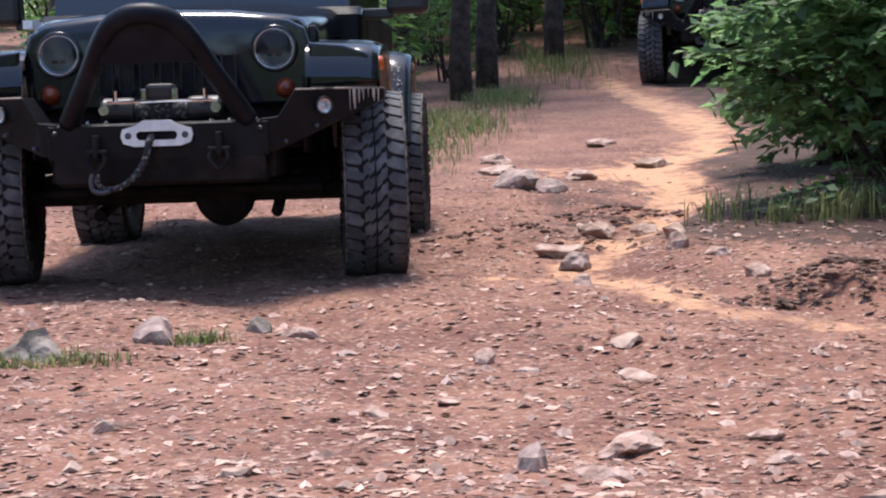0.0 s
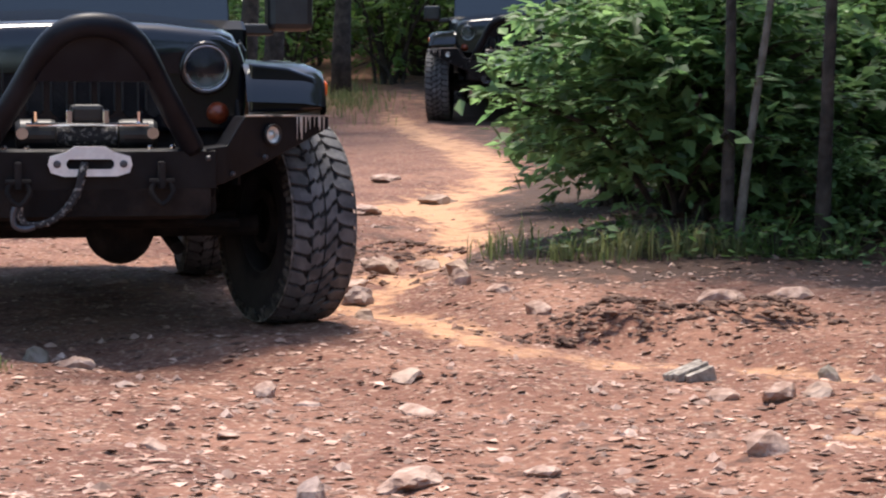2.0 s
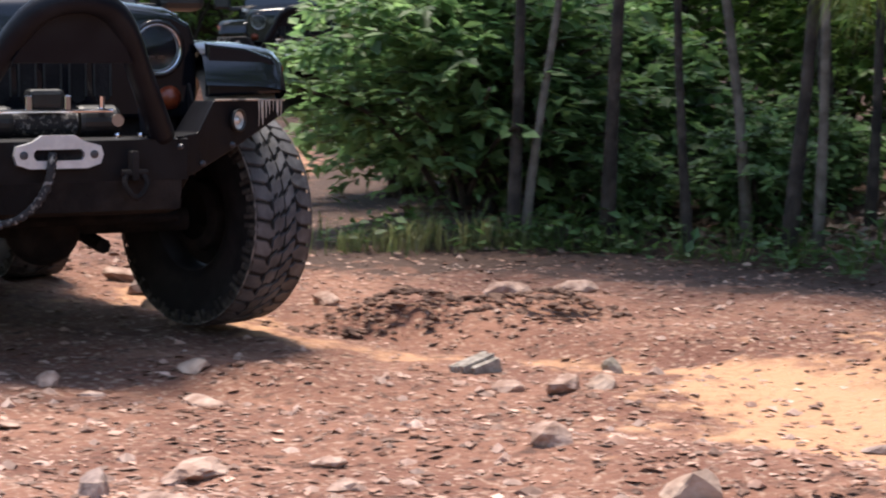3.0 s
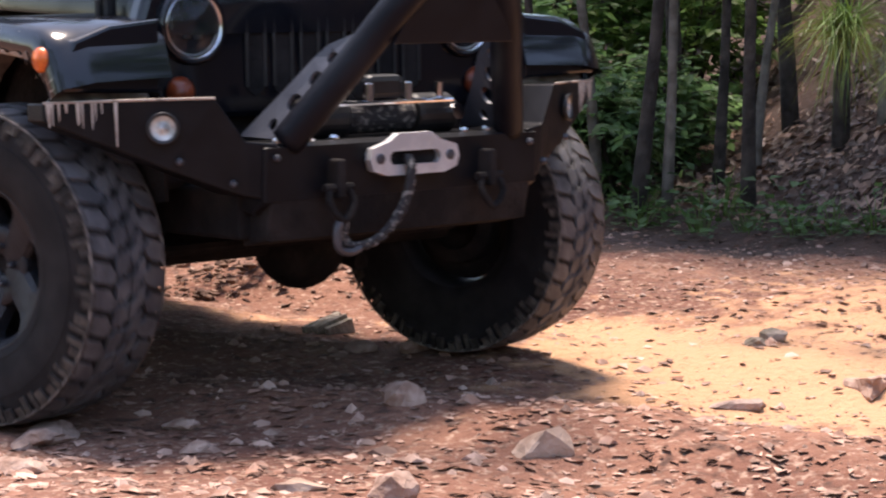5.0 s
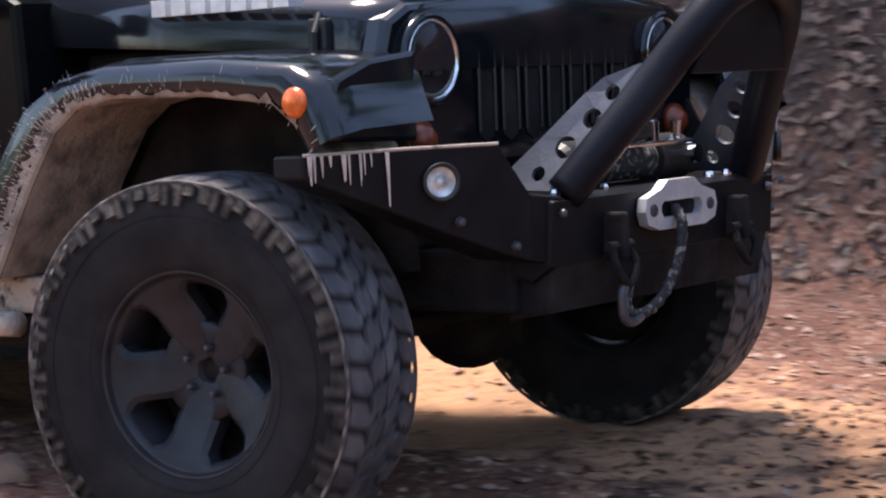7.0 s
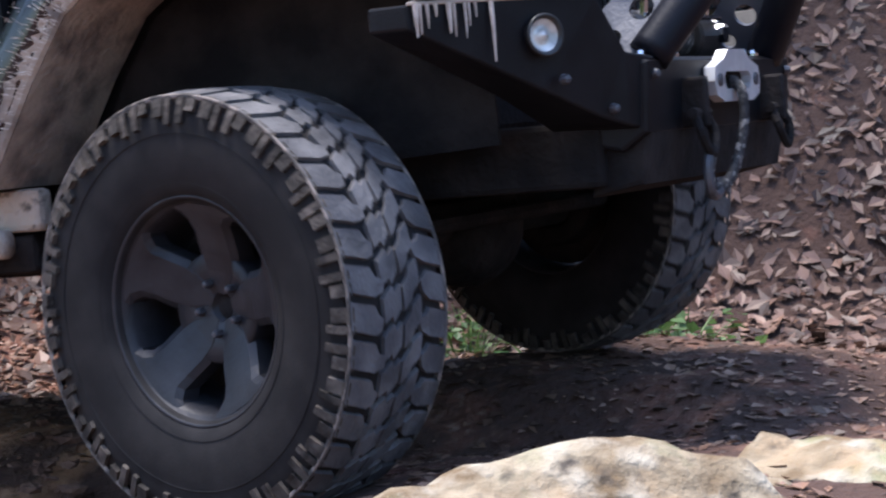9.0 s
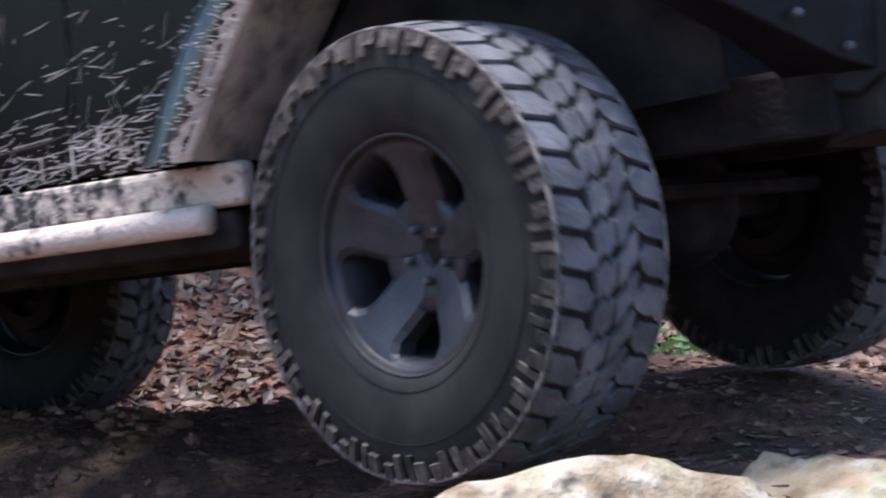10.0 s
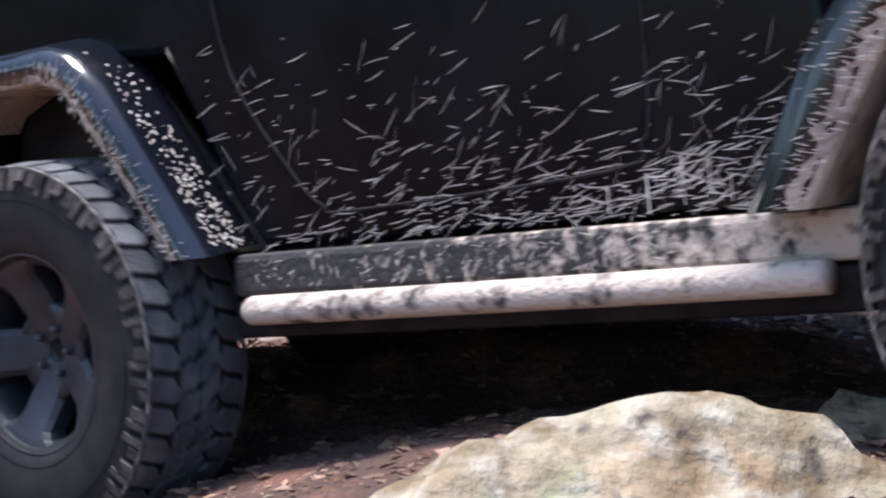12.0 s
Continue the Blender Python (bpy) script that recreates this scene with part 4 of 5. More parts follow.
    # stinger hoop
    half = [(0.695, -0.375, 0.745), (0.745, -0.33, 0.82), (0.825, -0.255, 0.945), (0.905, -0.185, 1.07), (0.945, -0.135, 1.135), (0.970, -0.07, 1.172), (0.977, 0.0, 1.182)]
    hoop = half + [(x, -y, z) for x, y, z in half[-2::-1]]
    bm = bmesh.new()
    tube(bm, curve_pts(hoop, 4), 0.043, 16)
    sting = part("stinger_hoop", bm, STING, bumper, "thick satin black steel stinger hoop", smooth=True)
    bm = bmesh.new()
    prism(bm, [(-0.20, 0.985), (0.20, 0.985), (0.125, 1.12), (0.06, 1.165), (-0.06, 1.165), (-0.125, 1.12)], 0.012, lambda u, v, w: (0.66 + 0.265 * v - 0.02 + w, u, v), 0.003)
    part("cross_plate", bm, STING, sting)
    for s in (-1, 1):
        # gusset with four holes, in the plane behind the tube
        a, b, c, d = Vector((0.50, s * 0.375, 0.755)), Vector((0.70, s * 0.375, 0.75)), Vector((0.875, s * 0.222, 1.01)), Vector((0.735, s * 0.262, 0.985))
        outline = [a, b, b.lerp(c, 0.5), c, c.lerp(d, 0.45) + Vector((0, 0, 0.012)), d, d.lerp(a, 0.12) - Vector((0.012, 0, 0.004)), d.lerp(a, 0.55)]
        bm = bmesh.new()
        cut_plate(bm, outline, [(0.14, 0.46, 0.017), (0.36, 0.50, 0.026), (0.60, 0.50, 0.023), (0.82, 0.44, 0.018)], a, b, c, d, 0.010)
        part("gusset", bm, STINGG, sting, "grey steel gusset with round holes")
    # winch
    bm = bmesh.new()
    lathe(bm, [(0.0005, -0.11), (0.040, -0.11), (0.043, -0.10), (0.043, 0.10), (0.040, 0.11), (0.0005, 0.11)], 24, "y", (0.585, 0, 0.795))
    winch = part("winch", bm, ROPE, bumper, "winch drum wound with rope")
    for s in (-1, 1):
        bm = bmesh.new()
        lathe(bm, [(0.0005, 0.115 * s), (0.052, 0.115 * s), (0.056, 0.13 * s), (0.056, 0.24 * s), (0.045, 0.255 * s), (0.0005, 0.257 * s)], 24, "y", (0.585, 0, 0.795))
        part("winch_motor", bm, TRIM, winch)
    bm = bmesh.new()
    box(bm, 0.56, 0.64, -0.062, 0.062, 0.838, 0.905, 0.018)
    part("control_box", bm, TRIM, winch)
    bm = bmesh.new()
    for s in (-1, 1):
        box(bm, 0.63, 0.65, s * 0.066 - 0.012, s * 0.066 + 0.012, 0.825, 0.885, 0.004)
        tube(bm, [(0.62, s * 0.19, 0.83), (0.625, s * 0.19, 0.88)], 0.012, 8)
        tube(bm, [(0.62, s * 0.235, 0.80), (0.655, s * 0.235, 0.80)], 0.022, 10)
    tube(bm, [(0.645, -0.22, 0.832), (0.645, 0.22, 0.832)], 0.007, 8)
    part("winch_hardware", bm, CHROME, winch, "bright bolts and tie rods")
    for y in (-0.40, -0.30, -0.22, 0.22, 0.30, 0.40):
        bm = bmesh.new()
        lathe(bm, [(0.0005, 0.014), (0.010, 0.013), (0.013, 0.006), (0.013, 0.0)], 8, "z", (0.69, y, 0.745))
        part("bolt", bm, CHROME, bumper)
    # fairlead
    bm = bmesh.new()
    o = [(-0.150, -0.005), (-0.140, -0.034), (-0.095, -0.048), (0.095, -0.048), (0.140, -0.034), (0.150, -0.005), (0.142, 0.024), (0.085, 0.040), (0.055, 0.060), (-0.055, 0.060), (-0.085, 0.040), (-0.142, 0.024)]
    slot = [(-0.085, -0.010), (-0.075, -0.022), (0.075, -0.022), (0.085, -0.010), (0.085, 0.004), (0.075, 0.014), (-0.075, 0.014), (-0.085, 0.004)]
    plate_with_hole(bm, o, slot, 0.024, lambda u, v, w: (0.727 + w, u, 0.695 + v))
    fair = part("fairlead", bm, ALU, bumper, "pale cast aluminium hawse fairlead")
    for s in (-1, 1):
        bm = bmesh.new()
        disc(bm, 0.014, 0.006, (0.7495, s * 0.118, 0.692), "x", 14)
        part("fairlead_bolt", bm, RIMLIT, fair)
    # dark sheet at the back of the slot, drawn for the shade inside
    bm = bmesh.new()
    prism(bm, slot, 0.004, lambda u, v, w: (0.7265 + w, u, 0.695 + v))
    part("slot_shade", bm, DARK, fair)
    # rope end, twisted
    path = curve_pts([(0.74, -0.02, 0.692), (0.765, -0.03, 0.665), (0.768, -0.045, 0.60), (0.765, -0.085, 0.535), (0.760, -0.15, 0.485), (0.755, -0.22, 0.475), (0.755, -0.25, 0.50), (0.765, -0.255, 0.545)], 6)
    bm = bmesh.new()
    for k in range(3):
        pts = []
        for i, p in enumerate(path):
            q = i * 0.9 + k * 2.094
            pts.append(p + Vector((0.3, math.cos(q), math.sin(q) * 0.6)) * 0.008)
        tube(bm, pts, 0.009, 7)
    part("winch_rope", bm, ROPE, bumper, "twisted dark winch rope hooked to a shackle", smooth=True)
    bm = bmesh.new()
    tube(bm, curve_pts([(0.76, -0.20, 0.47), (0.762, -0.235, 0.462), (0.765, -0.27, 0.475), (0.765, -0.275, 0.52), (0.765, -0.26, 0.55)], 4), 0.011, 8)
    part("hook", bm, RIMLIT, bumper)
    # lower control arms, steering
    bm = bmesh.new()
    for s in (-1, 1):
        tube(bm, [(0.0, s * 0.40, 0.33), (-0.75, s * 0.36, 0.45)], 0.028, 8)
        box(bm, 0.30, 0.60, s * 0.40 - 0.06, s * 0.40 + 0.06, 0.50, 0.62, 0.015)
    tube(bm, [(0.17, -0.62, 0.44), (0.17, 0.62, 0.44)], 0.018, 8)
    box(bm, -1.6, -0.5, -0.30, 0.30, 0.40, 0.55, 0.02)
    part("suspension", bm, DARK, car)
    # windshield, roof, rear
    bm = bmesh.new()
    prism(bm, [(-0.64, 1.25), (-0.82, 1.80), (-0.87, 1.80), (-0.69, 1.25)], 1.42, lambda u, v, w: (u, -0.71 + w, v), 0.01)
    part("windshield", bm, GLASS, car, "dark windshield")
    bm = bmesh.new()
    prism(bm, [(-0.80, 1.78), (-0.84, 1.87), (-2.9, 1.87), (-3.0, 1.80), (-3.02, 1.26), (-2.95, 1.26), (-2.92, 1.78)], 1.40, lambda u, v, w: (u, -0.70 + w, v), 0.02)
    part("roof", bm, TRIM, car, "black hard roof")
    for s in (-1, 1):
        bm = bmesh.new()
        prism(bm, [(-0.72, 1.26), (-0.89, 1.78), (-2.92, 1.78), (-2.95, 1.26)], 0.02, lambda u, v, w: (u, s * (0.68 + w), v))
        part("side_glass", bm, GLASS, car)
    bm = bmesh.new()
    box(bm, -3.14, -3.02, -0.75, 0.75, 0.56, 0.72, 0.02)
    part("rear_bumper", bm, TRIM, car)
    wheels = []
    for x, s in ((0.03, -1), (0.03, 1), (AX, -1), (AX, 1)):
        wh = make_wheel(car, s, len(wheels))
        wh.matrix_basis = pose(x, s * 0.832, 0.43)
        wheels.append(wh)
    return car, wheels


def streak_region(rng):
    """Where flung mud lies on the side panel: thickest low down behind the front wheel."""
    while True:
        x, z = rng.uniform(-2.0, -0.62), rng.uniform(0.60, 1.02)
        d = math.exp(-((x + 0.80) / 0.11) ** 2 - ((z - 0.665) / 0.055) ** 2)
        low = math.exp(-(z - 0.60) / 0.10) * (0.35 + 0.65 * smooth01((x + 1.9) / 1.0))
        high = 0.055 * (1 if z < 0.95 else 0.4)
        if rng.random() < max(d, low * 0.75, high):
            return x, z, d


def cut_plate(bm, outline, holes, a, b, c, d, thick):
    """A flat plate with round holes at (along, across, radius) of the quad a, b, c, d."""
    n = (b - a).cross(d - a).normalized()
    mid = lambda u, v: (a.lerp(d, u)).lerp(b.lerp(c, u), v)
    for k in (-0.5, 0.5):
        edges = []
        vs = [bm.verts.new(p + n * thick * k) for p in outline]
        edges += [bm.edges.new((vs[i], vs[(i + 1) % len(vs)])) for i in range(len(vs))]
        ex, ey = (d - a).normalized(), n.cross((d - a).normalized())
        for u, v, r in holes:
            o = mid(u, v)
            hs = [bm.verts.new(o + n * thick * k + (ex * math.cos(q) + ey * math.sin(q)) * r) for q in (2 * math.pi * i / 18 for i in range(18))]
            edges += [bm.edges.new((hs[i], hs[(i + 1) % 18])) for i in range(18)]
        bmesh.ops.triangle_fill(bm, use_beauty=True, use_dissolve=False, edges=edges)
    bm.verts.ensure_lookup_table()
    half = len(bm.verts) // 2
    V = list(bm.verts)
    loops = [list(range(len(outline)))] + [list(range(len(outline) + 18 * i, len(outline) + 18 * (i + 1))) for i in range(len(holes))]
    for lp in loops:
        for i in range(len(lp)):
            p, q = lp[i], lp[(i + 1) % len(lp)]
            bm.faces.new((V[p], V[q], V[q + half], V[p + half]))
    bmesh.ops.recalc_face_normals(bm, faces=bm.faces)


def plate_with_hole(bm, outline, hole, thick, to):
    n, m = len(outline), len(hole)
    V = []
    for w in (0.0, thick):
        vs = [bm.verts.new(to(u, v, w)) for u, v in outline]
        hs = [bm.verts.new(to(u, v, w)) for u, v in hole]
        es = [bm.edges.new((vs[i], vs[(i + 1) % n])) for i in range(n)] + [bm.edges.new((hs[i], hs[(i + 1) % m])) for i in range(m)]
        bmesh.ops.triangle_fill(bm, use_beauty=True, use_dissolve=False, edges=es)
        V.append((vs, hs))
    for k, c in ((0, n), (1, m)):
        for i in range(c):
            bm.faces.new((V[0][k][i], V[0][k][(i + 1) % c], V[1][k][(i + 1) % c], V[1][k][i]))
    bmesh.ops.recalc_face_normals(bm, faces=bm.faces)


RIBDUST = mat("dust_edged_rubber", (0.05, 0.045, 0.042), 0.9, color2=(0.20, 0.17, 0.15), scale=30, mix=(0.45, 0.6))
# lugs paler than the carcass: dust, plus sky light put into the colour
TREAD = mat("dusty_sky_greyed_tread", (0.052, 0.052, 0.058), 0.7, color2=(0.110, 0.108, 0.114), scale=14, bump=0.25, bump_scale=110, rnd=0.2)
LENS = mat("clear_lens", (0.9, 0.9, 0.9), 0.03, spec=0.5)
LENS.node_tree.nodes["Principled BSDF"].inputs["Transmission Weight"].default_value = 1.0
LENS.node_tree.nodes["Principled BSDF"].inputs["IOR"].default_value = 1.3
STINGG = mat("grey_painted_steel", (0.045, 0.049, 0.064), 0.45, color2=(0.066, 0.070, 0.086), scale=8, bump=0.1, bump_scale=150)
jeep, jeep_wheels = make_jeep()
second = copy_thing(jeep, pose(3.38, 24.3, hz(3.38, 24.3) - 0.02, 0, 0, -101))
tagged(second, "second black off-road vehicle waiting further up the trail beside a bush")


# ---------- stones on the trail ----------
def stone(x, y, w, d, h, seed, label="pale flat stone bedded in the dirt", sink=0.3, material=None, sub=2, rough=0.3):
    return rock(x, y, (w / 2, d / 2, h / 2), seed, label, sink, material or ROCK, "rock", 1.0, sub, "stones on the trail", rough)


GREY = mat("mauve_grey_rock", (0.19, 0.13, 0.11), 0.88, color2=(0.39, 0.285, 0.24), scale=12, bump=0.6, bump_scale=30)
PALE = mat("pale_pink_stone", (0.25, 0.15, 0.11), 0.9, color2=(0.46, 0.325, 0.26), scale=18, bump=0.6, bump_scale=40)
MOSSY = mat("mossy_rock", (0.14, 0.115, 0.085), 0.95, color2=(0.27, 0.225, 0.19), scale=10, bump=0.6, bump_scale=30)
STONES = [
    (0.82, 11.68, 0.26, 0.16, 0.09, PALE, "pale ledge slab beside the wash"), (1.14, 11.58, 0.22, 0.14, 0.09, ROCK, "pale ledge slab beside the wash"), (0.56, 9.97, 0.30, 0.2, 0.10, PALE, ""), (1.16, 10.24, 0.18, 0.13, 0.10, ROCK, ""), (1.3, 8.49, 0.17, 0.11, 0.06, PALE, ""), (0.57, 8.47, 0.18, 0.11, 0.06, ROCK, ""),
    (0.4, 14.6, 0.4, 0.3, 0.09, PALE, "pale ledge slab beside the wash"), (0.95, 14.2, 0.35, 0.25, 0.08, PALE, ""), (1.57, 15.1, 0.3, 0.25, 0.1, ROCK, ""), (1.3, 16.5, 0.3, 0.25, 0.08, PALE, ""), (1.25, 9.35, 0.13, 0.1, 0.05, PALE, ""),
    (-1.0, 7.15, 0.19, 0.16, 0.13, GREY, "angular blue-grey stone with a mossy foot"), (-1.34, 6.72, 0.26, 0.22, 0.12, MOSSY, "dull grey rock with moss and grass round it"),
    (-0.53, 7.32, 0.16, 0.09, 0.05, PALE, ""), (-0.68, 7.45, 0.11, 0.1, 0.07, MOSSY, ""), (0.19, 4.78, 0.10, 0.09, 0.09, GREY, "rounded grey stone half out of the dirt"),
    (0.35, 4.68, 0.14, 0.09, 0.04, PALE, ""), (0.57, 6.18, 0.22, 0.09, 0.05, PALE, "long pale slab flush with the dirt"), (0.12, 6.7, 0.14, 0.08, 0.06, PALE, ""), (0.24, 6.5, 0.11, 0.06, 0.03, PALE, ""),
    (0.6, 6.9, 0.17, 0.1, 0.05, ROCK, ""), (0.46, 5.25, 0.26, 0.14, 0.05, PALE, "broken pale slab flush with the dirt"), (0.82, 5.28, 0.13, 0.08, 0.04, PALE, ""), (0.60, 9.6, 0.24, 0.16, 0.10, GREY, "rounded grey stone beside the wash"),
    (1.1, 9.75, 0.16, 0.13, 0.1, PALE, ""), (0.47, 13.2, 0.30, 0.34, 0.17, GREY, "ridged grey stone beside the wash"), (0.68, 13.0, 0.2, 0.2, 0.12, GREY, ""), (0.44, 15.5, 0.32, 0.3, 0.09, PALE, ""), (0.85, 11.4, 0.22, 0.18, 0.12, ROCK, ""),
    (1.74, 6.32, 0.20, 0.11, 0.06, PALE, ""), (1.57, 6.38, 0.15, 0.09, 0.05, PALE, ""), (1.85, 6.33, 0.14, 0.1, 0.06, ROCK, ""), (1.15, 4.37, 0.16, 0.12, 0.08, PALE, "pale cracked stone at the edge of the tyre track"), (0.95, 4.46, 0.13, 0.08, 0.04, ROCK, ""), (0.8, 5.0, 0.1, 0.08, 0.04, PALE, ""),
    (2.08, 6.98, 0.09, 0.08, 0.07, MOSSY, "dark clod of earth on the sand"), (2.48, 5.5, 0.2, 0.1, 0.05, GREY, ""), (1.4, 5.22, 0.15, 0.12, 0.07, PALE, ""), (2.1, 8.6, 0.26, 0.18, 0.08, PALE, ""), (2.35, 8.5, 0.22, 0.15, 0.08, PALE, ""),
    (2.95, 5.6, 0.24, 0.16, 0.07, PALE, ""), (2.95, 6.3, 0.12, 0.08, 0.05, MOSSY, ""), (2.86, 6.2, 0.1, 0.07, 0.04, MOSSY, ""), (3.85, 5.55, 0.34, 0.34, 0.24, ROCK, "broken pale rock in the earth bank"), (4.05, 5.2, 0.3, 0.34, 0.2, ROCK, "broken pale rock in the earth bank"),
    (3.78, 5.75, 0.2, 0.2, 0.16, PALE, ""), (4.2, 5.5, 0.3, 0.3, 0.2, PALE, ""), (1.6, 4.72, 0.18, 0.16, 0.09, ROCK, ""),
    (-0.2, 5.6, 0.12, 0.08, 0.04, PALE, ""), (-0.9, 5.4, 0.13, 0.08, 0.04, PALE, ""), (-0.5, 4.7, 0.1, 0.07, 0.04, ROCK, ""), (0.0, 5.9, 0.08, 0.06, 0.03, PALE, "")]
for i, (x, y, w, d, h, m, lab) in enumerate(STONES):
    stone(x, y, w * 1.1, d * 1.1, h * 1.35, 20 + i, lab or "pale flat stone bedded in the dirt", 0.40, m, 3 if w > 0.2 else 2)


def make_slate():
    """A grey, split piece of wood or slate standing out of the sand."""
    car = tagged(new("split_slab"), "weathered grey split slab sticking out of the sand", "rock")
    car.matrix_basis = pose(1.57, 6.85, hz(1.57, 6.85), 0, -14, 24)
    car.scale = (0.85, 0.85, 0.8)
    for k in range(5):
        bm = bmesh.new()
        rng = random.Random(k)
        y = -0.06 + k * 0.03
        box(bm, -0.10 + rng.uniform(0, 0.04), 0.10 - rng.uniform(0, 0.04), y - 0.013, y + 0.012, -0.05, 0.045 + rng.uniform(-0.015, 0.02), 0.004)
        for v in bm.verts:
            v.co += Vector((nz(v.co.x, v.co.z, 20, k), nz(v.co.y, v.co.x, 30, k) * 0.3, nz(v.co.x, v.co.y, 25, k) * 0.5)) * 0.015
        part("splinter", bm, SLATE, car)


SLATE = mat("weathered_grey_wood", (0.20, 0.165, 0.135), 0.9, color2=(0.40, 0.345, 0.29), scale=30, bump=0.6, bump_scale=60)
make_slate()


# ---------- litter and grit ----------
def flat_bits(name, n, place, size, material, label, tilt=0.35, lift=0.004, seed=1, aspect=(0.35, 0.9), slope=False):
    rng = random.Random(seed)
    verts, faces = [], []
    while len(faces) < n * 2:
        p = place(rng)
        if p is None:
            continue
        x, y = p
        z = hz(x, y) + lift
        L = size(rng)
        W = L * rng.uniform(*aspect)
        m = Euler((rng.gauss(0, tilt), rng.gauss(0, tilt), rng.uniform(0, 6.28))).to_matrix()
        if slope:  # lie along the bank
            lie = Vector((z - lift - hz(x + 0.08, y), z - lift - hz(x, y + 0.08), 0.08)).normalized()
            m = Vector((0, 0, 1)).rotation_difference(lie).to_matrix() @ m
        up = 0.35 * L * tilt if slope else abs((m @ Vector((L, 0, 0))).z) * 0.5 + abs((m @ Vector((0, W, 0))).z) * 0.4
        o, fold = len(verts), rng.uniform(0.03, 0.18)
        for q in ((-0.5 * L, rng.uniform(-0.1, 0.1) * W, 0), (rng.uniform(-0.1, 0.15) * L, -0.5 * W, fold * W), (0.5 * L, 0, 0), (rng.uniform(-0.15, 0.1) * L, 0.5 * W, fold * W)):
            verts.append(m @ Vector(q) + Vector((x, y, z + up * 0.35)))
        faces += [(o, o + 1, o + 2), (o, o + 2, o + 3)]
    return tagged(raw(name, verts, faces, material), label, "litter", kind="stuff")


def on_trail(rng):
    r = 3.3 + 11.5 * rng.random() ** 1.35
    a = rng.uniform(-0.42, 1.30)
    x, y = r * math.sin(a), r * math.cos(a)
    if line_side(x, y, EDGE) > 0.5 or rng.random() < wash_at(x, y) * 0.8 or (y < 3.5 and x > 1.9):
        return None
    return x, y


def on_bank(rng):
    x, y = rng.uniform(2.0, 11.0), rng.uniform(-2.0, 13.0)
    s = line_side(x, y, EDGE)
    if s < (-0.6 if y < 5 else 0.35) or s > 5.5 or (y > 11 and rng.random() < 0.6) or rng.random() > math.exp(-max(0, s) / 3.5):
        return None
    return x, y


flat_bits("bark_litter", 52000, on_trail, lambda r: 0.010 + 0.046 * r.random() ** 2.8, CHIP, "reddish bark chips and leaf bits strewn over the trail", 0.08, 0.001, seed=2)
flat_bits("dead_leaves", 34000, on_bank, lambda r: 0.032 + 0.065 * r.random() ** 1.5, LITTER, "brown dead leaves covering the wooded bank", 0.30, 0.022, 3, (0.35, 0.7), True)


def by_boulders(rng):
    x, y = rng.uniform(1.9, 6.2), rng.uniform(0.3, 4.4)
    return (x, y) if rng.random() < 0.35 + 0.65 * smooth01((x - 2.2) / 1.5) else None


flat_bits("leaf_crumbs", 15000, by_boulders, lambda r: 0.010 + 0.042 * r.random() ** 2, CRUMB, "brown leaf crumbs and twig bits on the shaded earth", 0.15, 0.001, 8)


def make_grit(name, n, size, seed):
    rng = random.Random(seed)
    V = [(1, 0, 0), (-1, 0, 0), (0, 1, 0), (0, -1, 0), (0, 0, 1), (0.6, 0.6, 0.5), (-0.6, -0.5, 0.55)]
    F = [(0, 5, 4), (5, 2, 4), (2, 1, 4), (1, 6, 4), (6, 3, 4), (3, 0, 4), (0, 2, 5), (1, 3, 6)]
    verts, faces = [], []
    for _ in range(n):
        p = None
        while p is None:
            p = on_trail(rng)
        x, y = p
        s = size(rng)
        o = len(verts)
        sx, sy, sz = s * rng.uniform(0.7, 1.3), s * rng.uniform(0.6, 1.0), s * rng.uniform(0.35, 0.8)
        m = Matrix.Rotation(rng.uniform(0, 6.28), 3, "Z")
        c = Vector((x, y, hz(x, y)))
        verts += [m @ Vector((a * sx * rng.uniform(0.8, 1.15), b * sy * rng.uniform(0.8, 1.15), k * sz)) + c for a, b, k in V]
        faces += [tuple(o + i for i in f) for f in F]
    return tagged(raw(name, verts, faces, PEBBLE), "pebbles and crumbs of stone on the dirt", "gravel", kind="stuff")


make_grit("gravel", 5200, lambda r: 0.005 + 0.028 * r.random() ** 3, 5)


def clods(x, y, spread_, n, seed, label):
    bm = bmesh.new()
    rng = random.Random(seed)
    for k in range(n):
        a, b = rng.gauss(0, spread_), rng.gauss(0, spread_ * 0.5)
        s = 0.006 + 0.026 * rng.random() ** 2.5
        h = hz(x + a, y + b) - hz(x, y) + 0.08 * math.exp(-(a * a + b * b) / spread_ ** 2)
        rock_mesh(bm, (a, b, h), (s * 1.5, s, s * 0.7), seed * 50 + k, 0.75, 1, 0.5)
    ob = part("earth_clods", bm, MOSSY2)
    ob.matrix_basis = pose(x, y, hz(x, y))
    return tagged(ob, label, "soil", kind="stuff")


MOSSY2 = mat("dark_earth", (0.07, 0.036, 0.025), 0.97, color2=(0.20, 0.115, 0.08), scale=18, bump=0.7, bump_scale=40)
clods(1.5, 8.05, 0.21, 260, 1, "dark crumbly heap of earth and roots beside the wash")
clods(2.12, 7.95, 0.17, 170, 2, "dark crumbly heap of earth and roots beside the wash")
# dark clods standing in for the shade under an undercut ledge
clods(1.08, 12.25, 0.25, 150, 3, "dark crumbly heap of earth and roots beside the wash")
clods(3.85, 3.1, 0.28, 150, 6, "lumps of earth on the mound between the wheel tracks")
clods(0.35, 10.6, 0.4, 150, 4, "dark crumbly heap of earth and roots beside the wash")


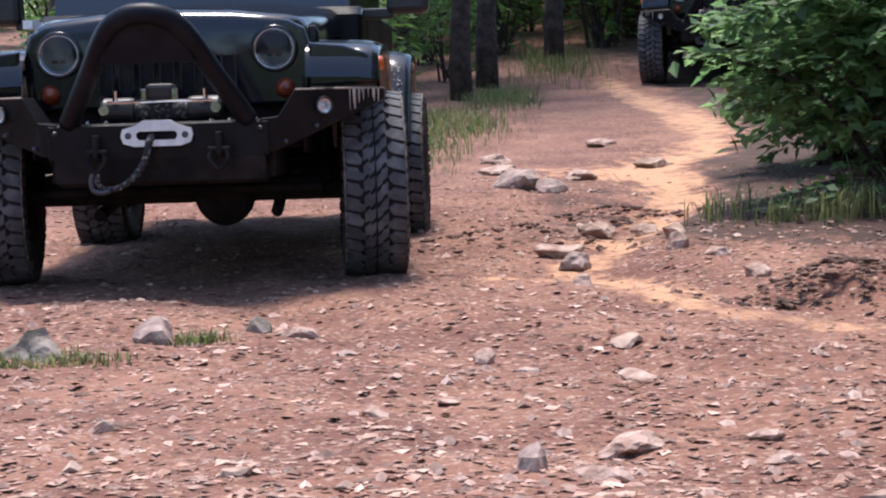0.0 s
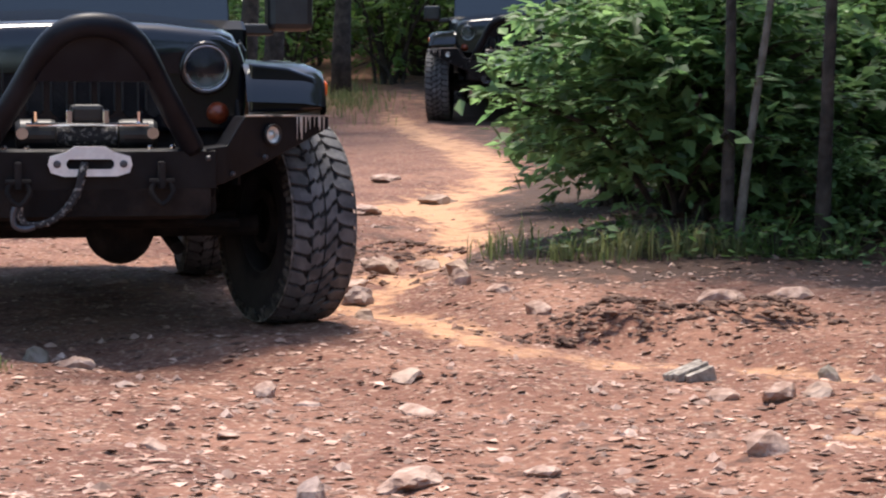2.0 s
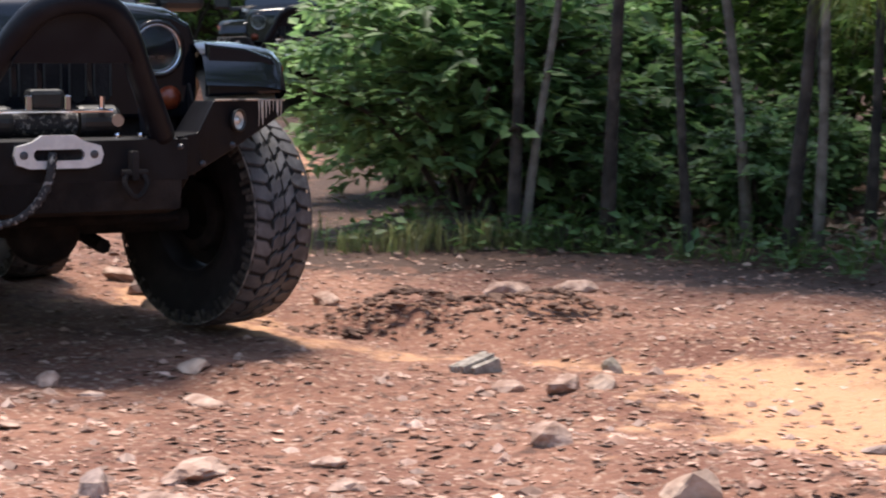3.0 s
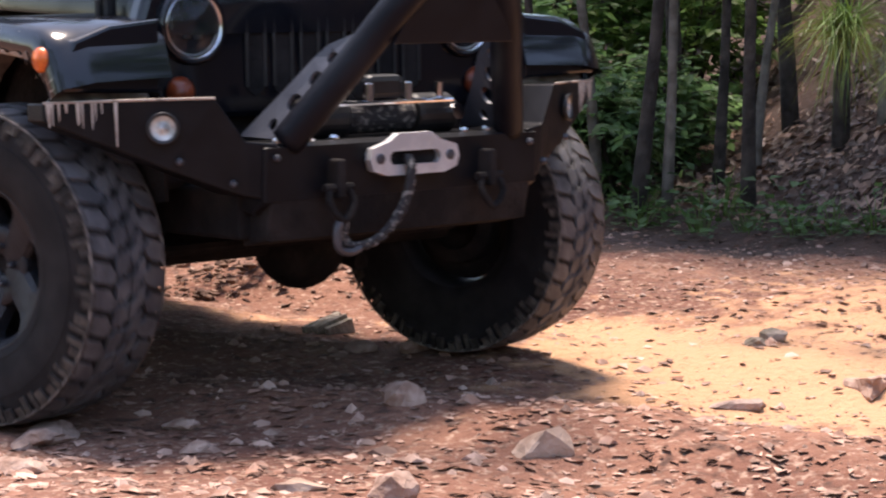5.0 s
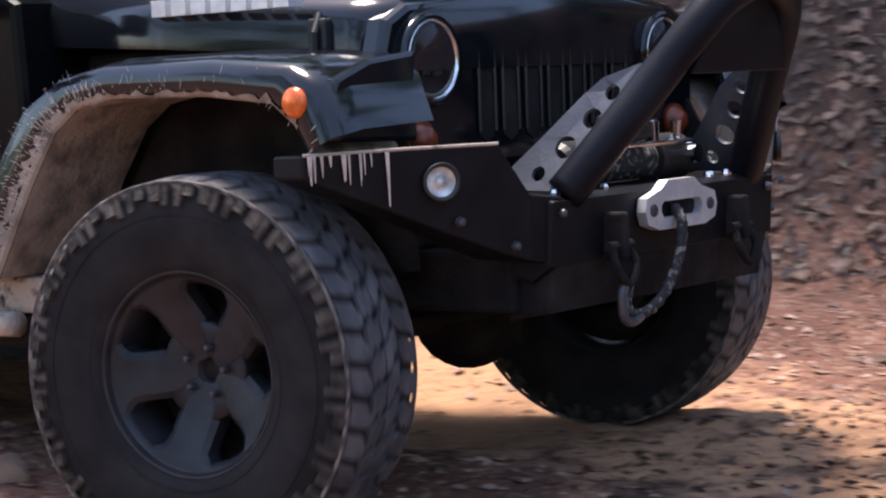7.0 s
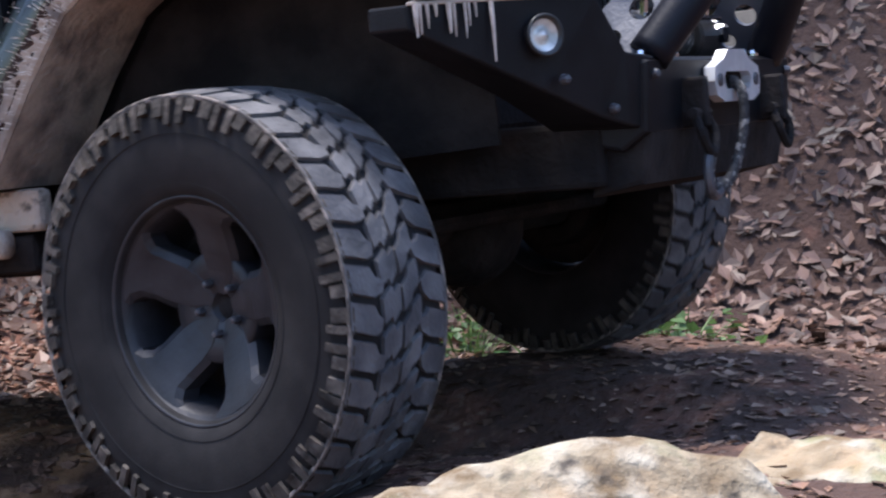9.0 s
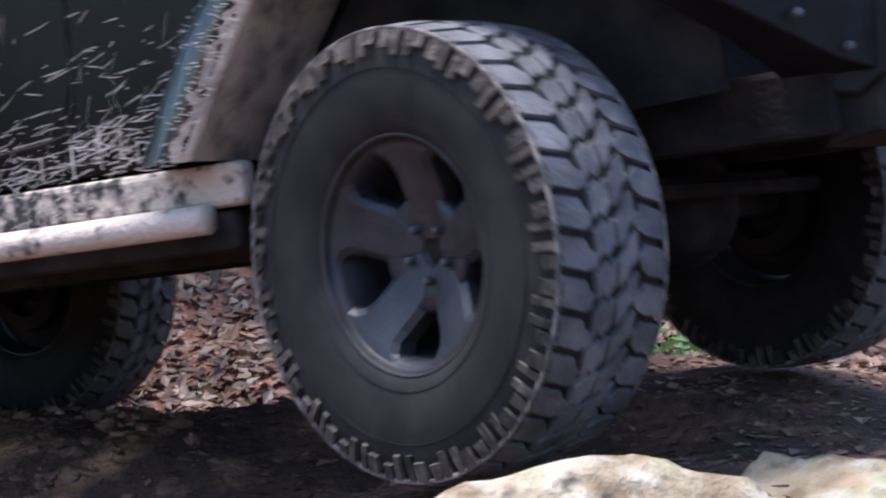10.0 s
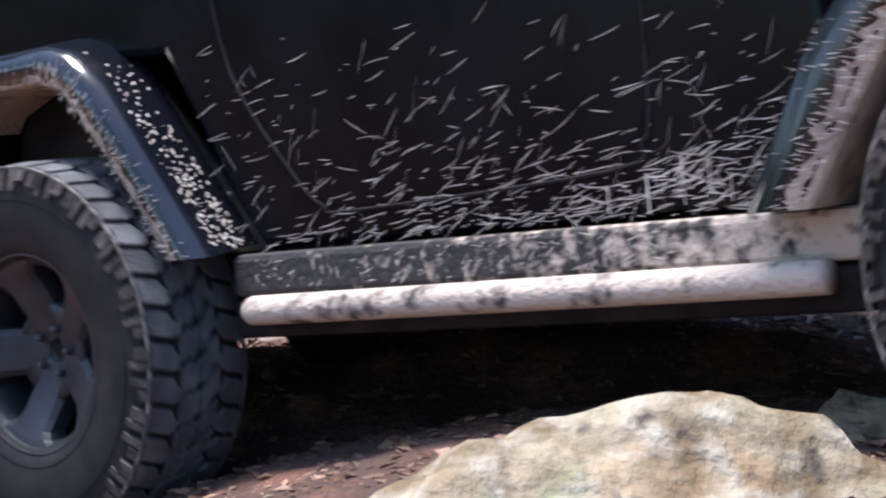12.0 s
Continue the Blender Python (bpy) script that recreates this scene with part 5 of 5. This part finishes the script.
# ---------- plants ----------
def leaf_at(verts, faces, p, d, L, W, rng):
    d = d.normalized()
    s = d.cross(Vector((rng.gauss(0, 0.35), rng.gauss(0, 0.35), 1))).normalized()
    n = s.cross(d)
    o = len(verts)
    verts += [p, p + d * L * 0.42 + s * W * 0.5 + n * W * 0.12, p + d * L, p + d * L * 0.42 - s * W * 0.5 + n * W * 0.12]
    faces += [(o, o + 1, o + 2), (o, o + 2, o + 3)]


def sprays(rng, tips, per, L, droop=0.25, wide=0.6):
    """Leaves set along short twigs; tips are (place, way)."""
    verts, faces = [], []
    for p, way in tips:
        for k in range(per):
            t = k / per
            q = p - way * 0.34 * (1 - t) + Vector((rng.gauss(0, 0.02), rng.gauss(0, 0.02), rng.gauss(0, 0.02) - droop * 0.1 * t))
            d = way * 0.5 + Vector((rng.gauss(0, 0.7), rng.gauss(0, 0.7), rng.gauss(0, 0.22) - droop))
            l = L * rng.uniform(0.6, 1.2)
            leaf_at(verts, faces, q, d, l, l * wide, rng)
    return verts, faces


def make_bush(label, seed, radii, n, L, material, per=12, stems=9, name="bush"):
    rng = random.Random(seed)
    ob = tagged(new(name), label, "bush", "bushes along the wood's edge")
    tips, lines = [], []
    for _ in range(n):
        v = Vector((rng.gauss(0, 1), rng.gauss(0, 1), rng.gauss(0.25, 0.8))).normalized()
        r = rng.uniform(0.40, 1.0) ** 0.7 * (1 + 0.55 * noise.noise(v * 2.6 + Vector((seed, 0, 0)))) * (1.10 if rng.random() < 0.10 else 1.0)
        p = Vector((v.x * radii[0] * r, v.y * radii[1] * r, radii[2] * (0.95 + 0.95 * v.z * r)))
        if p.z < 0.06:
            continue
        tips.append((p, Vector((v.x, v.y, 0.25 * v.z)).normalized()))
    bm = bmesh.new()
    for k in range(stems):
        p, w = rng.choice(tips)
        tube(bm, curve_pts([(rng.gauss(0, 0.08), rng.gauss(0, 0.08), -0.05), p * 0.45 + Vector((0, 0, 0.25 * p.z)), p], 4), [0.018 * (1 - i / 14) + 0.003 for i in range(9)], 6)
    for p, w in tips[::2]:
        tube(bm, [p - w * 0.38, p], [0.005, 0.002], 4, caps=False)
    part("branchwork", bm, BARK, ob)
    v, f = sprays(rng, tips, per, L)
    fo = raw("foliage", v, f, material, ob, "broad green leaves")
    return ob


main_bush = make_bush("large green broad-leaved bush overhanging the trail's edge", 5, (1.12, 0.95, 0.82), 640, 0.118, LEAF, 12, 14)
main_bush.matrix_basis = pose(2.55, 11.45, hz(2.55, 11.45))
low = make_bush("low leafy bush at the wood's edge", 9, (0.75, 0.6, 0.5), 210, 0.11, LEAF, 11, 8)
low.matrix_basis = pose(2.95, 11.5, hz(2.95, 11.5))
tall = make_bush("tall leafy undergrowth in the wood", 14, (1.25, 1.1, 1.25), 330, 0.15, LEAFD, 10, 10)
tall.matrix_basis = pose(4.6, 13.6, hz(4.6, 13.6))
airy = make_bush("thin sunlit undergrowth at the far end of the trail", 17, (1.25, 1.1, 1.2), 190, 0.15, LEAFD, 6, 8)
airy.matrix_basis = pose(-1.2, 21.5, hz(-1.2, 21.5))
copies = [(low, 3.35, 10.95, 40, 0.62), (low, 3.95, 10.55, 120, 0.75), (low, 3.75, 12.1, 300, 1.25), (low, 4.6, 11.3, 75, 0.8), (main_bush, 3.2, 12.6, 130, 0.95), (low, 3.1, 13.6, 200, 1.1), (main_bush, 2.75, 14.2, 250, 0.9),
          (tall, 3.8, 15.0, 60, 1.0), (tall, 6.0, 14.6, 190, 1.1), (tall, 5.2, 12.6, 20, 0.7), (tall, 7.6, 12.5, 260, 1.0), (low, 4.3, 11.9, 10, 0.9), (low, 7.0, 10.8, 130, 0.7), (tall, 9.6, 9.6, 300, 1.0), (tall, 10.2, 6.8, 110, 0.9), (tall, 11.5, 8.2, 40, 1.1), (low, 8.6, 4.4, 200, 0.8), (tall, 10.8, 4.2, 100, 0.9)]
rng = random.Random(21)
for _ in range(80):  # woods beyond the trail's end and to its left
    y = rng.uniform(18, 46)
    x = rng.uniform(-16, 14)
    lo, hi = -2.6 + 0.10 * (y - 12), 3.4 + 0.06 * (y - 12)
    if y < 29 and lo - 0.6 < x < hi + 1.2:
        continue
    copies.append((airy, x, y, rng.uniform(0, 360), rng.uniform(0.7, 1.5)))
for k in range(34):  # thick undergrowth closing the end of the trail
    y = rng.uniform(29, 44)
    copies.append((airy, rng.uniform(-1.5, 6.5), y, rng.uniform(0, 360), rng.uniform(0.9, 1.6)))
for x, y, k in ((-1.0, 20.0, 0.7), (-0.6, 23.5, 0.8), (0.2, 25.5, 0.75), (0.9, 29.0, 0.9), (-1.9, 18.5, 0.8), (-2.6, 17, 0.8), (-0.1, 28, 0.9), (5.2, 25.5, 1.0), (4.9, 21, 1.0), (4.2, 18, 0.9)):
    copies.append((airy, x, y, 70 * k * y, k))
# unseen undergrowth behind and beside the camera, added for reflections in the paint
for _ in range(26):
    a = rng.uniform(1.9, 5.4)
    r = rng.uniform(13, 24)
    copies.append((tall, r * math.sin(a), r * math.cos(a), rng.uniform(0, 360), rng.uniform(0.9, 1.8)))
for ob, x, y, turn, k in copies:
    c = copy_thing(ob, pose(x, y, hz(x, y) - 0.03, 0, 0, turn))
    c.scale = (k, k, k)


def make_tree(label, seed, height, girth, lean, material, crown_from, crown_r, n, leaf, name="tree"):
    rng = random.Random(seed)
    ob = tagged(new(name), label, "tree", "trees of the wood")
    pts = [Vector((lean * (max(0.0, z) / height) ** 1.2 * height + 0.05 * math.sin(z * 1.3 + seed), 0.06 * math.sin(z * 0.9 + 2 * seed), z)) for z in np.linspace(-0.25, height, 14)]
    bm = bmesh.new()
    tube(bm, pts, [girth * (1.35 if i == 0 else 1.12 if i == 1 else 1 - 0.8 * i / 13) for i in range(14)], 12)
    tips = []
    for k in range(11):
        z = crown_from + (height - crown_from) * (k + 0.5) / 11
        i = min(12, int((z + 0.25) / (height + 0.25) * 13))
        a = k * 2.4 + rng.random()
        r = crown_r * rng.uniform(0.6, 1.1) * (1 - 0.5 * (z - crown_from) / (height - crown_from))
        end = pts[i] + Vector((math.cos(a) * r, math.sin(a) * r, 0.5 * r))
        tube(bm, curve_pts([pts[i], pts[i].lerp(end, 0.5) + Vector((0, 0, 0.1 * r)), end], 3), [girth * 0.3, girth * 0.25, girth * 0.2, girth * 0.16, girth * 0.12, girth * 0.09, girth * 0.05], 6)
        for _ in range(n // 11):
            t = rng.uniform(0.35, 1.05)
            v = Vector((rng.gauss(0, 1), rng.gauss(0, 1), rng.gauss(0, 0.7))).normalized()
            tips.append((pts[i].lerp(end, t) + v * r * 0.38 * rng.random(), v))
    part("trunk", bm, material, ob, smooth=True)
    v, f = sprays(rng, tips, 7, leaf)
    raw("crown", v, f, LEAFD, ob, "green leafy crown")
    return ob


oak = make_tree("tall dark-barked tree with a leafy crown", 3, 12.0, 0.125, 0.01, BARK, 4.5, 3.2, 330, 0.30)
far_oak = make_tree("tall dark-barked tree with a thin, sunlit crown", 4, 13.0, 0.125, 0.01, BARK, 6.0, 2.6, 110, 0.26)
far_oak.matrix_basis = pose(-0.9, 29.5, hz(-0.9, 29.5))
oak.matrix_basis = pose(-1.4, 26.0, hz(-1.4, 26.0))
slim = make_tree("slim dark sapling in the wood", 6, 6.5, 0.034, 0.02, BARK, 2.4, 1.3, 77, 0.17, "sapling")
slim.matrix_basis = pose(3.39, 11.6, hz(3.39, 11.6))
pale = make_tree("slim pale-barked leaning sapling at the wood's edge", 8, 6.0, 0.030, -0.10, PALEBARK, 2.6, 1.2, 66, 0.16, "sapling")
pale.matrix_basis = pose(3.78, 10.4, hz(3.78, 10.4))
# crown lies above the view, filled out to shade the bank
pole = make_tree("straight dark-barked tree on the bank", 12, 11.0, 0.050, 0.01, BARK, 4.5, 1.7, 240, 0.25)
pole.matrix_basis = pose(5.45, 8.05, hz(5.45, 8.05))
grove = [(far_oak, 0.32, 22.8, 30, 0.85), (far_oak, 0.66, 24.6, 60, 0.9), (far_oak, 1.62, 27.5, 80, 0.9), (far_oak, 3.1, 31.0, 10, 1.5), (far_oak, -0.4, 27, 140, 1.0), (far_oak, 0.95, 31, 200, 0.7), (far_oak, -3.5, 20, 60, 1.1), (far_oak, -6, 24, 0, 1.0), (far_oak, 4.6, 36, 90, 1.0), (far_oak, 2.2, 38, 120, 0.9),
         (slim, 2.60, 10.62, 20, 1.0), (pale, 2.70, 10.58, 160, 0.85), (slim, 3.12, 10.5, 240, 1.1), (slim, 3.45, 10.3, 90, 0.8), (slim, 4.62, 11.3, 70, 1.4), (slim, 4.32, 9.5, 200, 1.0), (pale, 4.75, 10.3, 180, 0.9), (slim, 4.5, 10.35, 10, 0.9), (slim, 5.15, 10.9, 100, 1.3), (pole, 5.72, 8.05, 150, 1.05), (pole, 5.6, 9.2, 30, 0.6),
         # last three of this row: out of view, added to shade the bank
         (slim, 5.35, 9.2, 80, 0.9), (pale, 3.98, 9.85, 60, 0.95), (slim, 5.0, 9.85, 200, 1.2), (pale, 5.22, 9.75, 190, 1.0), (slim, 3.9, 9.9, 300, 1.1), (pole, 8.05, 3.35, 20, 1.1), (slim, 7.6, 5.4, 110, 1.2), (slim, 3.9, 12.8, 200, 1.3), (oak, 6.6, 13.2, 50, 0.8), (oak, 8.6, 9.6, 80, 0.9), (pole, 6.6, 6.6, 20, 0.8), (pole, 6.3, 7.4, 300, 0.7), (oak, 10.2, 5.6, 0, 0.9), (oak, 10.5, 0.5, 10, 1.0), (oak, 7.4, 5.3, 70, 0.75), (oak, 8.3, 1.9, 200, 0.8), (pole, 6.35, 5.9, 40, 0.9)]
for _ in range(20):
    y, x = rng.uniform(20, 48), rng.uniform(-18, 14)
    if -2.0 + 0.1 * (y - 12) < x < 3.6 + 0.06 * (y - 12) and y < 36:
        continue
    grove.append((far_oak, x, y, rng.uniform(0, 360), rng.uniform(0.6, 1.2)))
# unseen trees behind and left of the camera, added to darken the paint's reflections
for _ in range(20):
    a, r = rng.uniform(1.95, 5.5), rng.uniform(11, 26)
    grove.append((oak, r * math.sin(a), r * math.cos(a), rng.uniform(0, 360), rng.uniform(0.8, 1.25)))
for ob, x, y, turn, k in grove:
    c = copy_thing(ob, pose(x, y, hz(x, y) - 0.05, 0, 0, turn))
    c.scale = (k, k, k)


def make_far_woods():
    rng = random.Random(31)
    verts, faces = [], []
    for _ in range(17000):
        a, r = rng.uniform(0, 6.283), rng.uniform(40, 62)
        x, y = r * math.sin(a), r * math.cos(a)
        if y > 0 and x > 8:
            base = 3.0
        else:
            base = 0.7
        z = base + 15 * rng.random() ** 1.5
        d = Vector((rng.gauss(0, 1), rng.gauss(0, 1), rng.gauss(-0.2, 0.5)))
        leaf_at(verts, faces, Vector((x, y, z)), d, rng.uniform(0.5, 1.1), rng.uniform(0.4, 0.8), rng)
    return tagged(raw("far_woods", verts, faces, LEAFD), "dense green woods in the distance", "woods", kind="stuff")


make_far_woods()


def make_grass(name, n, spots, seed, label):
    rng = random.Random(seed)
    verts, faces = [], []
    for _ in range(n):
        cx, cy, rx, ry, h = rng.choice(spots)
        x, y = cx + rng.gauss(0, rx), cy + rng.gauss(0, ry)
        z = hz(x, y) - 0.005
        a = rng.uniform(0, 6.28)
        L, w = h * rng.uniform(0.5, 1.2), rng.uniform(0.002, 0.005)
        out = Vector((math.cos(a), math.sin(a), 0)) * L * rng.uniform(0.1, 0.75)
        s = Vector((-math.sin(a), math.cos(a), 0)) * w
        o = len(verts)
        p = Vector((x, y, z))
        m = p + out * 0.35 + Vector((0, 0, L * 0.65))
        verts += [p - s, p + s, m + s * 0.8, m - s * 0.8, p + out + Vector((0, 0, L * 0.85))]
        faces += [(o, o + 1, o + 2, o + 3), (o + 3, o + 2, o + 4)]
    return tagged(raw(name, verts, faces, GRASS), label, "grass", kind="stuff")


make_grass("grass", 620, [(1.72, 10.5, 0.05, 0.06, 0.14), (1.95, 10.42, 0.07, 0.07, 0.18), (2.12, 10.55, 0.05, 0.08, 0.2), (2.38, 10.45, 0.08, 0.06, 0.19), (2.6, 10.5, 0.05, 0.06, 0.14), (1.5, 11.0, 0.1, 0.2, 0.18), (2.2, 10.5, 0.35, 0.10, 0.1), (3.1, 10.5, 0.06, 0.08, 0.12)], 4, "tufts of green and dry grass at the bush's foot")
make_grass("grass", 7000, [(-0.25, 17.0, 0.25, 0.7, 0.10), (0.15, 19.0, 0.25, 0.8, 0.13), (0.7, 22.5, 0.22, 1.0, 0.16), (-0.6, 15.6, 0.3, 0.8, 0.09), (1.55, 27, 0.3, 1.2, 0.2), (-0.9, 18.5, 0.5, 1.2, 0.14)], 5, "green grass along the far edge of the trail")
make_grass("grass", 500, [(-1.2, 6.6, 0.08, 0.05, 0.05), (-0.85, 7.1, 0.05, 0.04, 0.05), (-1.45, 6.55, 0.08, 0.05, 0.05)], 6, "thin grass round the grey stones")


HERB = leaf_mat("herb_leaf", (0.05, 0.11, 0.03), (0.11, 0.19, 0.06), 0.4, 0.4)


def make_herb(x, y, k, seed):
    rng = random.Random(seed)
    ob = tagged(new("small_plant"), "small fresh green plant in the leaf litter", "plant", "small plants on the bank")
    tips = [(Vector((rng.gauss(0, 0.10), rng.gauss(0, 0.08), rng.uniform(0.04, 0.20))), Vector((rng.gauss(0, 1), rng.gauss(0, 1), 0.4)).normalized()) for _ in range(20)]
    bm = bmesh.new()
    for p, w in tips:
        tube(bm, [Vector((p.x * 0.3, p.y * 0.3, -0.02)), p * 0.6, p], [0.003, 0.002, 0.0015], 4)
    part("stalk", bm, NEEDLE, ob)
    v, f = sprays(rng, tips, 4, 0.06, 0.1, 0.7)
    v = [Vector((p.x, p.y, max(0.01, p.z))) for p in v]
    raw("leaves", v, f, HERB, ob, "fresh green leaves")
    ob.matrix_basis = pose(x, y, hz(x, y))
    ob.scale = (k, k, k)
    return ob


for i, (x, y, k) in enumerate(((5.6, 3.0, 0.8), (5.75, 2.75, 1.2), (6.0, 2.45, 0.9), (5.95, 3.2, 0.7), (4.15, 9.15, 0.8), (4.4, 8.75, 0.8), (4.65, 8.4, 0.7), (2.75, 10.6, 1.0), (3.0, 10.4, 0.9), (1.85, 10.75, 1.0), (2.15, 10.7, 1.3), (2.4, 10.65, 1.2), (2.62, 10.45, 1.1), (2.85, 10.55, 1.4), (3.2, 10.45, 1.3), (3.42, 10.2, 1.1), (3.62, 10.0, 1.2), (3.8, 9.7, 1.0), (3.98, 9.35, 1.1), (4.3, 8.95, 1.0), (4.52, 8.55, 1.0), (4.2, 9.6, 1.3), (6.1, 2.9, 1.1), (5.85, 2.6, 1.0))):
    make_herb(x, y, k, i)


def make_pine(x, y, z):
    """A young pine whose needle tufts hang over the bank."""
    rng = random.Random(2)
    ob = tagged(new("young_pine"), "young pine with long drooping green needles", "tree", "trees of the wood")
    bm = bmesh.new()
    base = Vector((x + 1.8, y + 2.4, hz(x + 1.8, y + 2.4) - 0.1))
    top = base + Vector((0.1, 0.05, 3.6))
    tube(bm, [base, base.lerp(top, 0.5), top], [0.035, 0.026, 0.01], 8)
    tufts = [Vector((x, y, z)), Vector((x + 0.45, y + 0.25, z - 0.10)), Vector((x - 0.25, y + 0.5, z + 0.35)), Vector((x + 0.8, y + 0.9, z + 0.7)), Vector((x + 1.5, y + 1.2, z + 0.4))]
    for t in tufts:
        s = base.lerp(top, min(0.95, max(0.2, (t.z - base.z + 0.1) / 3.6)))
        tube(bm, curve_pts([s, s.lerp(t, 0.6) + Vector((0, 0, 0.1)), t], 4), [0.012, 0.012, 0.011, 0.010, 0.010, 0.009, 0.008, 0.007, 0.006], 6)
    part("trunk", bm, BARK, ob)
    verts, faces = [], []
    for t in tufts:
        for _ in range(420):
            d = Vector((rng.gauss(0, 1), rng.gauss(0, 1), rng.gauss(-0.15, 0.7))).normalized()
            L = rng.uniform(0.14, 0.27)
            p = t + Vector((rng.gauss(0, 0.03), rng.gauss(0, 0.03), rng.gauss(0, 0.03)))
            e = p + d * L + Vector((0, 0, -0.28 * L))
            m = p + d * L * 0.5
            s = d.cross(Vector((0.3, 0.2, 1))).normalized() * 0.0016
            o = len(verts)
            verts += [p - s, p + s, m + s, m - s, e]
            faces += [(o, o + 1, o + 2, o + 3), (o + 3, o + 2, o + 4)]
    raw("needles", verts, faces, NEEDLE, ob, "long green needles")


make_pine(3.14, 6.22, 1.00)


# ---------- what moves ----------
# steering of the front wheels: seconds, degrees to the left
STEER = [(0.0, 6), (1.5, 10), (2.5, 16), (3.7, 18), (5.3, 16), (6.7, 13), (8.3, -8), (9.5, -16), (10.0, -17), (10.7, -15), (12.0, -11)]
SHIFT = [(0.0, 0.0), (3.7, 0.03), (5.3, 0.12), (6.7, 0.12), (8.3, 0.06), (8.7, 0.0), (12.0, -0.02)]
# roll ahead of the ground covered, front right wheel: it slips on the rocks
SLIP = [(0.0, 100.0), (5.5, 101.0), (6.5, 108.0), (8.4, 82.0), (9.0, 74.0), (10.0, 77.0), (11.0, 83.0), (12.0, 85.0)]
PHASE = (0.0, 20.0, 40.0, 10.0)


def motions():
    ts = [r[0] for r in DRIVE]
    cols = np.array([r[1:] for r in DRIVE])
    walk(jeep, [(r[0], pose(r[1], r[2], r[3], r[6], -r[5], r[4])) for r in DRIVE])
    grid = [round(0.2 * i, 1) for i in range(61)]
    at = lambda t: [float(np.interp(t, ts, cols[:, k])) for k in range(6)]
    look_up = lambda rows, t, k: float(np.interp(t, [r[0] for r in rows], [r[k] for r in rows]))
    for i, (wx, s) in enumerate(((0.0, -1), (0.0, 1), (AX, -1), (AX, 1))):
        rolled, last, rows = PHASE[i], None, []
        for t in grid:
            x, y, z, h, p, r = at(t)
            f = Vector((math.cos(radians(h)), math.sin(radians(h)), 0))
            c = Vector((x, y, 0)) + f * wx + Vector((-f.y, f.x, 0)) * s * 0.832
            if last is not None:
                rolled += math.degrees((c - last).dot(f) / 0.414)
            last = c
            turn = look_up(STEER, t, 1) if wx == 0.0 else 0.0
            sx = look_up(SHIFT, t, 1) * (1.0 if s < 0 else 0.1) if wx == 0.0 else 0.0
            rows.append((t, pose(wx + sx, s * 0.832, look_up(RIDE, t, i + 1), 0, 0, turn) @ pose(0, 0, 0, 0, rolled + (look_up(SLIP, t, 1) if i == 0 else 0.0), 0)))
        walk(jeep_wheels[i], rows)


motions()
